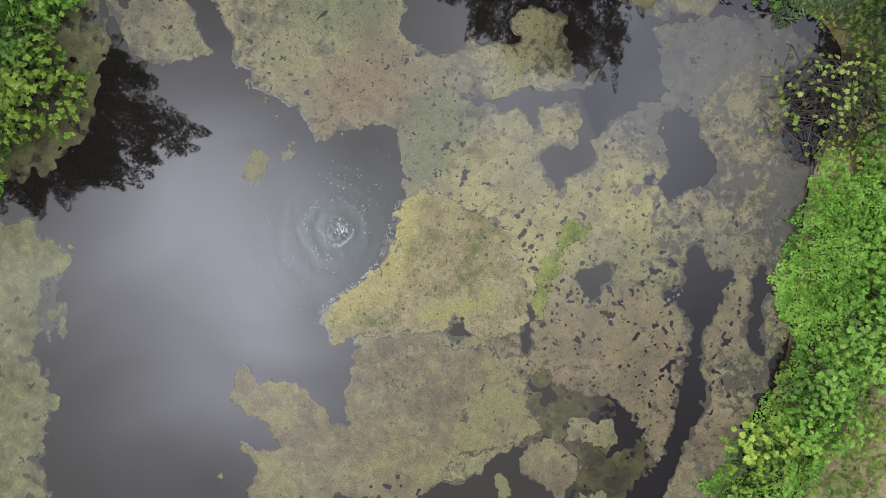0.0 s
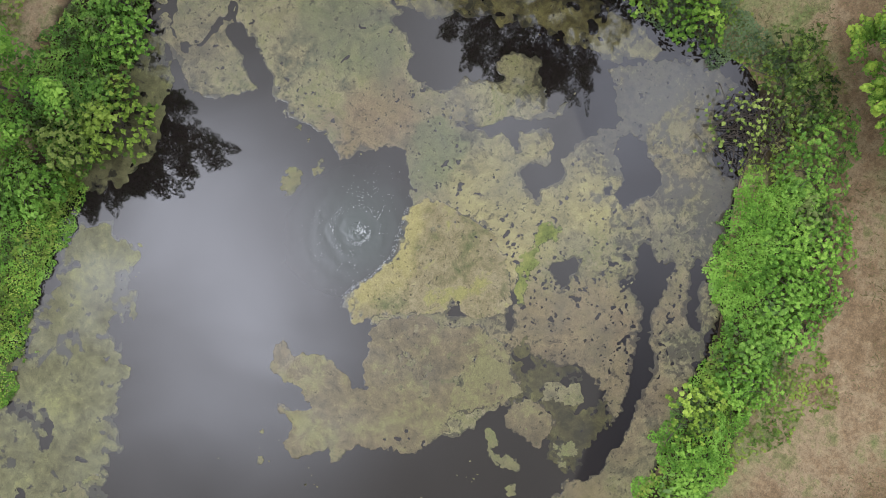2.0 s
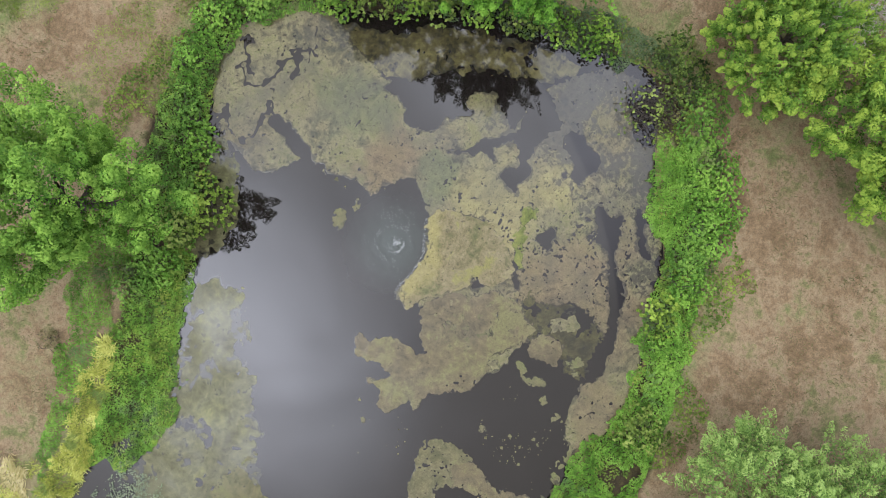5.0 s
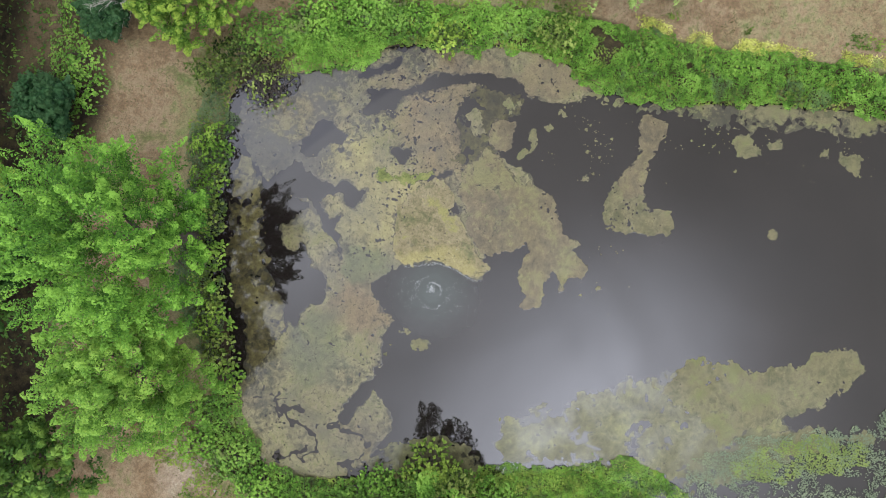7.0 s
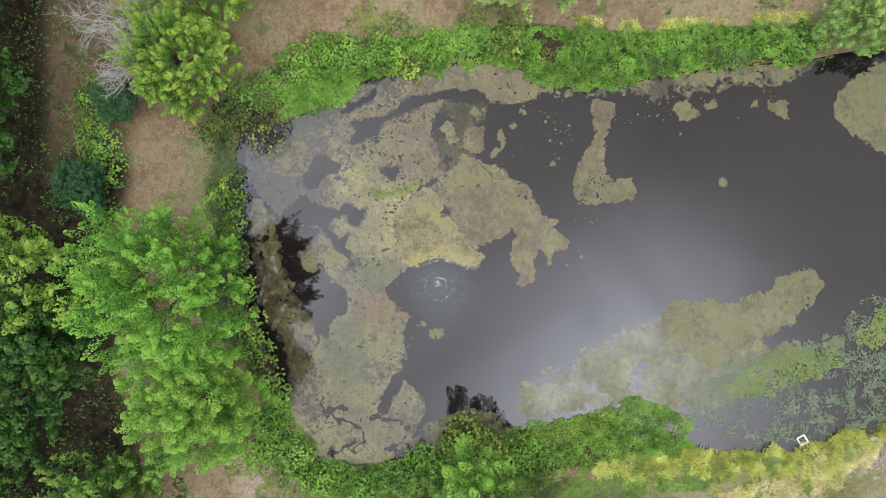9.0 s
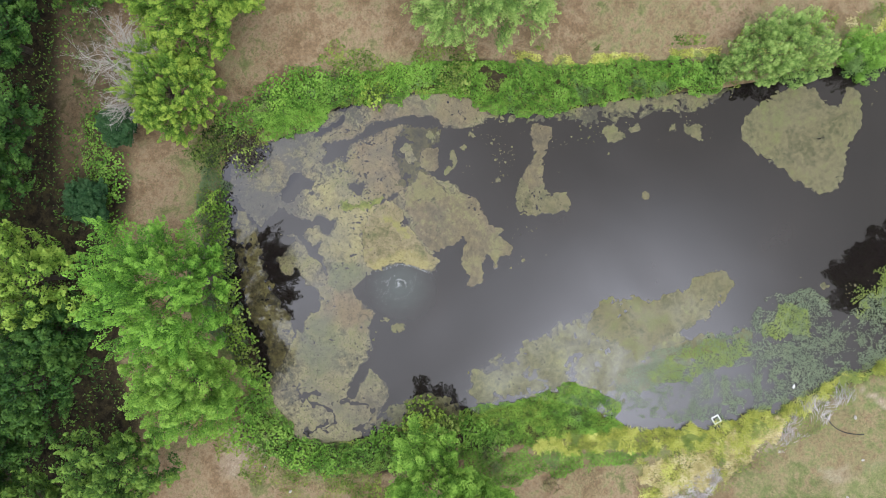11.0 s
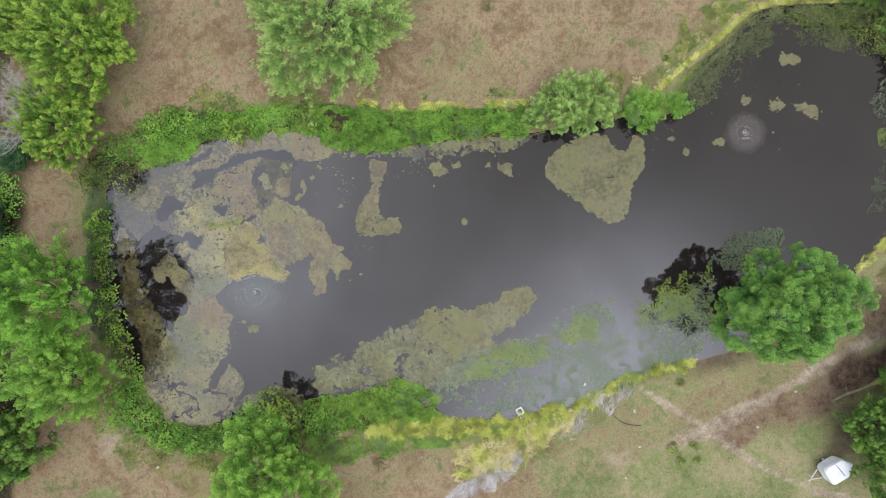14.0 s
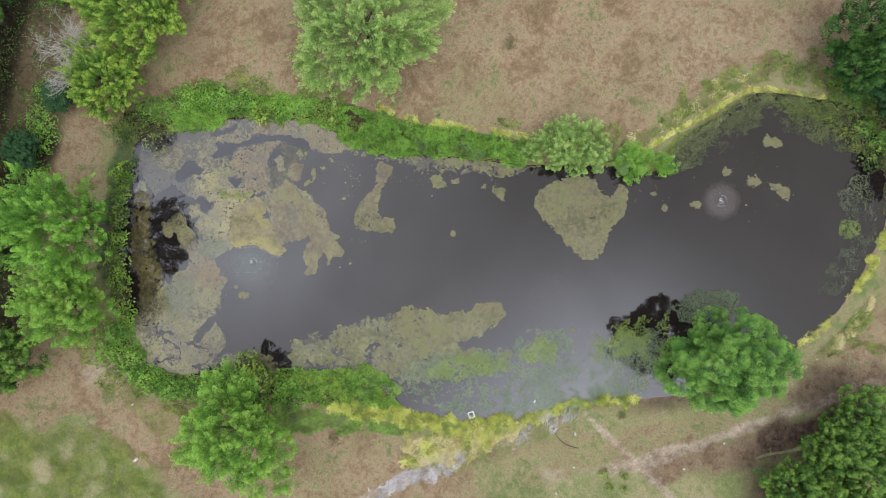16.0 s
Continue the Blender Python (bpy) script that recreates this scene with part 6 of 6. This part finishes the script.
pads("lily_pads", "scattered greyish green lily pads on shallow water", [(24.2, 14.5), (24.1, 17.5), (27.2, 20.5), (31.5, 23.8), (35.1, 25.6), (43.7, 25.6), (47.0, 21.0), (44.0, 20.2), (40.0, 20.8), (37.5, 21.3), (33.3, 22.0), (30.8, 18.1), (28.4, 16.5), (25.9, 14.7)], PAD_DARK, 84, per_m2=280, size=0.095, keep=lambda x, y, r: 0.75 * soft(0.2, 4.0, inside(POND, x, y)) < r.random(len(x)) + 0.5 * fbm(x, y, 1.3, 4, 23) + 0.5 * fbm(x, y, 3.2, 3, 29))
pads("lily_pads", "grey-green emergent pads at the foot of the tree", [(26.6, -1.6), (27.8, 0.0), (29.4, 1.7), (34.6, 2.3), (35.0, -0.5), (31.3, -2.0), (28.7, -2.2)], PAD_GREY, 86, per_m2=150, size=0.14, lift=0.05, keep=lambda x, y, r: fbm(x, y, 1.6, 3, 22) > -0.35)
pads("lily_pads", "sparse yellow-green pads on dark water under the tree", [(18.3, -6.1), (21.5, -3.3), (26.8, -1.5), (28.5, -4.2), (27.4, -7.4), (24.0, -8.5), (20.1, -8.6)], PAD_BRIGHT, 89, per_m2=85, size=0.12, keep=lambda x, y, r: fbm(x, y, 1.0, 4, 26) > 0.0)
leaf_cover("water_weeds", "grey-green emergent weeds along the east shore", [(44.2, 17.5), (46.5, 18.8), (48.8, 14.0), (47.6, 8.5), (45.6, 3.6), (43.2, 3.6), (44.2, 7.5), (45.6, 11.5), (43.8, 14.8)], PAD_GREY, 85, per_m2=170, leaf=0.10, wide=0.05, height=0.3, keep=lambda x, y, r: fbm(x, y, 2.2, 4, 21) + r.uniform(-0.5, 0.5, len(x)) > 0.0, category="water weeds")
pads("lily_pads", "small yellow-green pad patch by the east shore", [(44.6, 12.6), (46.2, 12.9), (46.9, 11.6), (45.8, 10.5), (44.4, 11.0)], PAD_BRIGHT, 88, per_m2=110, size=0.10)


# ---- fountains ----
def flecks(rng, n, radius, spread, size, arc=(0, 6.28)):
    """Foam flecks on a ring: small ragged polygons."""
    verts, faces = [], []
    for _ in range(n):
        a = rng.uniform(*arc)
        r = radius + rng.normal(0, spread)
        s = size * rng.uniform(0.4, 1.5)
        cx, cy, turn = r * math.cos(a), r * math.sin(a), a + math.pi / 2 + rng.normal(0, 0.5)
        ring = []
        for k in range(6):
            b = k * math.pi / 3
            e = Vector((math.cos(b) * s * rng.uniform(0.7, 1.9), math.sin(b) * s * rng.uniform(0.4, 0.9), 0))
            e.rotate(Euler((0, 0, turn)))
            ring.append(len(verts))
            verts.append((cx + e.x, cy + e.y, 0.03 + rng.uniform(0, 0.02)))
        faces.append(ring)
    return verts, faces


def fountain(x, y, seed, scale, label):
    rng = np.random.default_rng(seed)
    thing = new("fountain")
    thing.location = (x, y, 0)
    boil = bmesh.new()
    bmesh.ops.create_uvsphere(boil, u_segments=20, v_segments=10, radius=1.0, matrix=Matrix.Diagonal((0.42 * scale, 0.42 * scale, 0.018, 1)))
    for v in boil.verts:
        v.co += Vector((rng.normal(0, 0.02), rng.normal(0, 0.02), rng.normal(0, 0.003)))
    part("boil", boil, WATER, thing, "low boil of bubbling water")
    for r, sp, n, size in ((0.55, 0.05, 110, 0.017), (1.15, 0.10, 120, 0.017), (1.9, 0.25, 110, 0.015), (2.8, 0.4, 80, 0.012), (0.2, 0.14, 70, 0.022)):
        for half in (0, 1):
            a0 = rng.uniform(0, 6.28)
            v, f = flecks(rng, n // 2, r * scale, sp * scale, size, (a0, a0 + rng.uniform(1.2, 3.6)))
            tagged(under(link_mesh("foam_ring", v, f, FOAM), thing), kind="stuff")
    return tagged(thing, label, "fountain")


fountain(*FOUNTAIN_WEST, 7, 1.0, "bubbling pond aerator with rings of white foam flecks")
fountain(*FOUNTAIN_EAST, 8, 0.55, "bubbling pond aerator with a pale splash")


def foam_line():
    """The broken foam line where the ripples meet the yellow algae."""
    rng = np.random.default_rng(9)
    verts, faces = [], []
    for (ax, ay), (bx, by) in zip(CRESCENT[:7], CRESCENT[1:8]):
        for _ in range(34):
            u = rng.random()
            v, f = flecks(rng, 1, 0.0, 0.05, 0.016)
            off = rng.normal(0, 0.05)
            faces += [[k + len(verts) for k in f[0]]]
            verts += [(a + ax + u * (bx - ax), b + ay + u * (by - ay) - 0.12 + off, 0.075) for a, b, c in v]
    tagged(link_mesh("foam", verts, faces, FOAM), "thin broken line of white foam", "foam", kind="stuff")


foam_line()


# ---- white square, bottle, trailer ----
def box(sx, sy, sz, at=(0, 0, 0), bevel=0.0, turn=0.0):
    b = bmesh.new()
    bmesh.ops.create_cube(b, size=1, matrix=Matrix.Translation(at) @ Matrix.Rotation(turn, 4, "Z") @ Matrix.Diagonal((sx, sy, sz, 1)))
    if bevel:
        bmesh.ops.bevel(b, geom=b.edges[:], offset=bevel, segments=2, affect="EDGES")
    return b


def floating_square(x, y):
    thing = new("floating_square")
    thing.matrix_world = pose(x, y, 0.05, 0, 0, 28)
    for k in range(4):
        a = k * math.pi / 2
        part("pipe", tube([(0.30 * math.cos(a) - 0.32 * math.sin(a), 0.30 * math.sin(a) + 0.32 * math.cos(a), 0), (0.30 * math.cos(a) + 0.32 * math.sin(a), 0.30 * math.sin(a) - 0.32 * math.cos(a), 0)], [0.06, 0.06], 8), PLASTIC, thing)
    return tagged(thing, "white plastic pipe square floating at the reed edge", "floating frame")


floating_square(6.85, -16.95)


def bottle(x, y):
    thing = new("bottle")
    thing.matrix_world = pose(x, y, 0.06, 0, 90, 70)
    part("body", tube([(0, 0, -0.18), (0, 0, -0.16), (0, 0, 0.08), (0, 0, 0.16)], [0.06, 0.085, 0.085, 0.03], 10), PLASTIC, thing)
    part("cap", tube([(0, 0, 0.155), (0, 0, 0.2)], [0.035, 0.035], 8), PLASTIC, thing)
    return tagged(thing, "white plastic bottle floating among lily pads", "bottle")


bottle(13.65, -14.15)


def trailer(x, y, heading):
    thing = new("trailer")
    thing.matrix_world = pose(x, y, float(ground_height(np.array([x]), np.array([y]))[0]), 0, 0, heading)
    outline = [(-1.15, -0.72), (-0.95, -0.98), (0.75, -1.02), (1.75, -0.12), (0.85, 0.98), (-0.85, 1.02), (-1.15, 0.78)]

    def shell(grow, low, high, bevel):
        b = bmesh.new()
        face = b.faces.new([b.verts.new((x0 * grow, y0 * grow, low)) for x0, y0 in outline])
        up = bmesh.ops.extrude_face_region(b, geom=[face])
        bmesh.ops.translate(b, vec=(0, 0, high - low), verts=[v for v in up["geom"] if isinstance(v, bmesh.types.BMVert)])
        bmesh.ops.recalc_face_normals(b, faces=b.faces[:])
        bmesh.ops.bevel(b, geom=b.edges[:], offset=bevel, segments=2, affect="EDGES")
        return b
    part("body", shell(1.0, 0.5, 1.75, 0.08), PAINT, thing, "white box body with a pointed front")
    part("cover", shell(0.94, 1.752, 1.86, 0.04), PAINT, thing, "white dented cover")
    part("seam", box(0.06, 1.5, 0.03, (0.25, 0.1, 1.875), 0.01, 0.15), RUBBER, thing, "dark rubber seam")
    for s in (-1, 1):
        wheel = part("wheel", tube([(-0.1, s * 0.9 - 0.09, 0.32), (-0.1, s * 0.9 + 0.09, 0.32)], [0.32, 0.32], 18), RUBBER, thing)
        part("rim", tube([(-0.1, s * 0.9 - 0.10, 0.32), (-0.1, s * 0.9 + 0.10, 0.32)], [0.19, 0.19], 14), STEEL, wheel)
        part("mudguard", box(0.85, 0.24, 0.04, (-0.1, s * 0.98, 0.70), 0.015), PAINT, thing)
        part("drawbar", tube([(-1.2, s * 0.5, 0.48), (-2.35, 0, 0.48)], [0.05, 0.05], 6), STEEL, thing)
    part("hitch", tube([(-2.25, 0, 0.5), (-2.6, 0, 0.52)], [0.06, 0.08], 8), STEEL, thing)
    part("jockey_wheel", tube([(-2.1, 0.12, 0.02), (-2.1, 0.12, 0.75)], [0.05, 0.03], 8), STEEL, thing)
    return tagged(thing, "small white box trailer parked on the grass", "trailer")


trailer(38.6, -22.5, 32)


# ---- a pale stone on the west path ----
bm = bmesh.new()
bmesh.ops.create_icosphere(bm, subdivisions=3, radius=0.3)
for v in bm.verts:
    wob = 1 + 0.16 * math.sin(9 * v.co.x + 2) * math.cos(8 * v.co.y) + 0.08 * math.sin(17 * v.co.z + 5 * v.co.x)
    v.co = Vector((v.co.x * 1.15 * wob, v.co.y * 0.6 * wob, max(-0.05, v.co.z * 0.5 * wob)))
stone_mesh = bpy.data.meshes.new("stone")
bm.to_mesh(stone_mesh)
bm.free()
stone_mesh.materials.append(STONE)
stone = new("stone", stone_mesh)
stone.location = (-29.4, -28.5, float(ground_height(np.array([-29.4]), np.array([-28.5]))[0]) + 0.03)
stone.rotation_euler = (0, 0, 0.9)
tagged(stone, "pale weathered stone lying on a dry path", "stone")


# ---- pebbles on the short grass, a black hose ----
def pebble(x, y, size, seed):
    rng = np.random.default_rng(seed)
    b = bmesh.new()
    bmesh.ops.create_icosphere(b, subdivisions=2, radius=size)
    for v in b.verts:
        v.co = Vector((v.co.x * 1.2, v.co.y * 0.85, v.co.z * 0.6)) * (1 + rng.normal(0, 0.06))
    me = bpy.data.meshes.new("stone")
    b.to_mesh(me)
    b.free()
    me.materials.append(STONE)
    ob = new("stone", me)
    ob.location = (x, y, float(ground_height(np.array([x]), np.array([y]))[0]) + size * 0.25)
    ob.rotation_euler = (0, 0, rng.uniform(0, 6))
    return tagged(ob, "small pale stone on short grass", "stone", "pale stones")


for k, (x, y, size) in enumerate([(18.8, -16.9, 0.16), (19.3, -20.6, 0.12), (17.8, -23.8, 0.13), (31.5, -18.5, 0.15), (35.6, -14.9, 0.12), (-31.0, -22.6, 0.14), (-33.2, -20.4, 0.12)]):
    pebble(x, y, size, 500 + k)
hose = bpy.data.curves.new("hose", "CURVE")
hose.dimensions, hose.bevel_depth, hose.bevel_resolution = "3D", 0.035, 2
line = hose.splines.new("NURBS")
bend = [(16.2, -16.6), (16.6, -17.4), (17.3, -18.1), (18.4, -18.4), (19.5, -18.4)]
line.points.add(len(bend) - 1)
for p, (x, y) in zip(line.points, bend):
    p.co = (x, y, float(ground_height(np.array([x]), np.array([y]))[0]) + 0.03, 1)
line.use_endpoint_u = True
hose.materials.append(RUBBER)
tagged(new("hose", hose), "thin black hose lying curved on short grass", "hose")


# ---- a fallen limb by the roadside tree ----
def fallen_limb():
    rng = np.random.default_rng(77)
    thing = new("fallen_limb")
    g = float(ground_height(np.array([42.0]), np.array([-14.6]))[0])
    thing.location = (39.2, -15.8, g)
    axis = [(5.7 * u, 2.5 * u + 0.12 * math.sin(7 * u), 0.16 + 0.10 * math.sin(4 * u)) for u in np.linspace(0, 1, 12)]
    part("stem", tube(axis, [0.10 + 0.12 * u + 0.03 * math.sin(9 * u) for u in np.linspace(0, 1, 12)], 10), MOSSY, thing)
    for k in range(9):
        a = Vector(axis[1 + k])
        way = Vector((rng.uniform(-0.6, 0.4), rng.choice((-1, 1)) * rng.uniform(0.5, 1.0), rng.uniform(0.0, 0.5)))
        part("branch", tube([a, a + way * 0.4, a + way * 0.8 + Vector((0.1, 0, -0.05))], [0.045, 0.03, 0.012], 5), MOSSY, thing)
    return tagged(thing, "pale fallen dead limb lying on damp bare soil", "fallen limb")


fallen_limb()
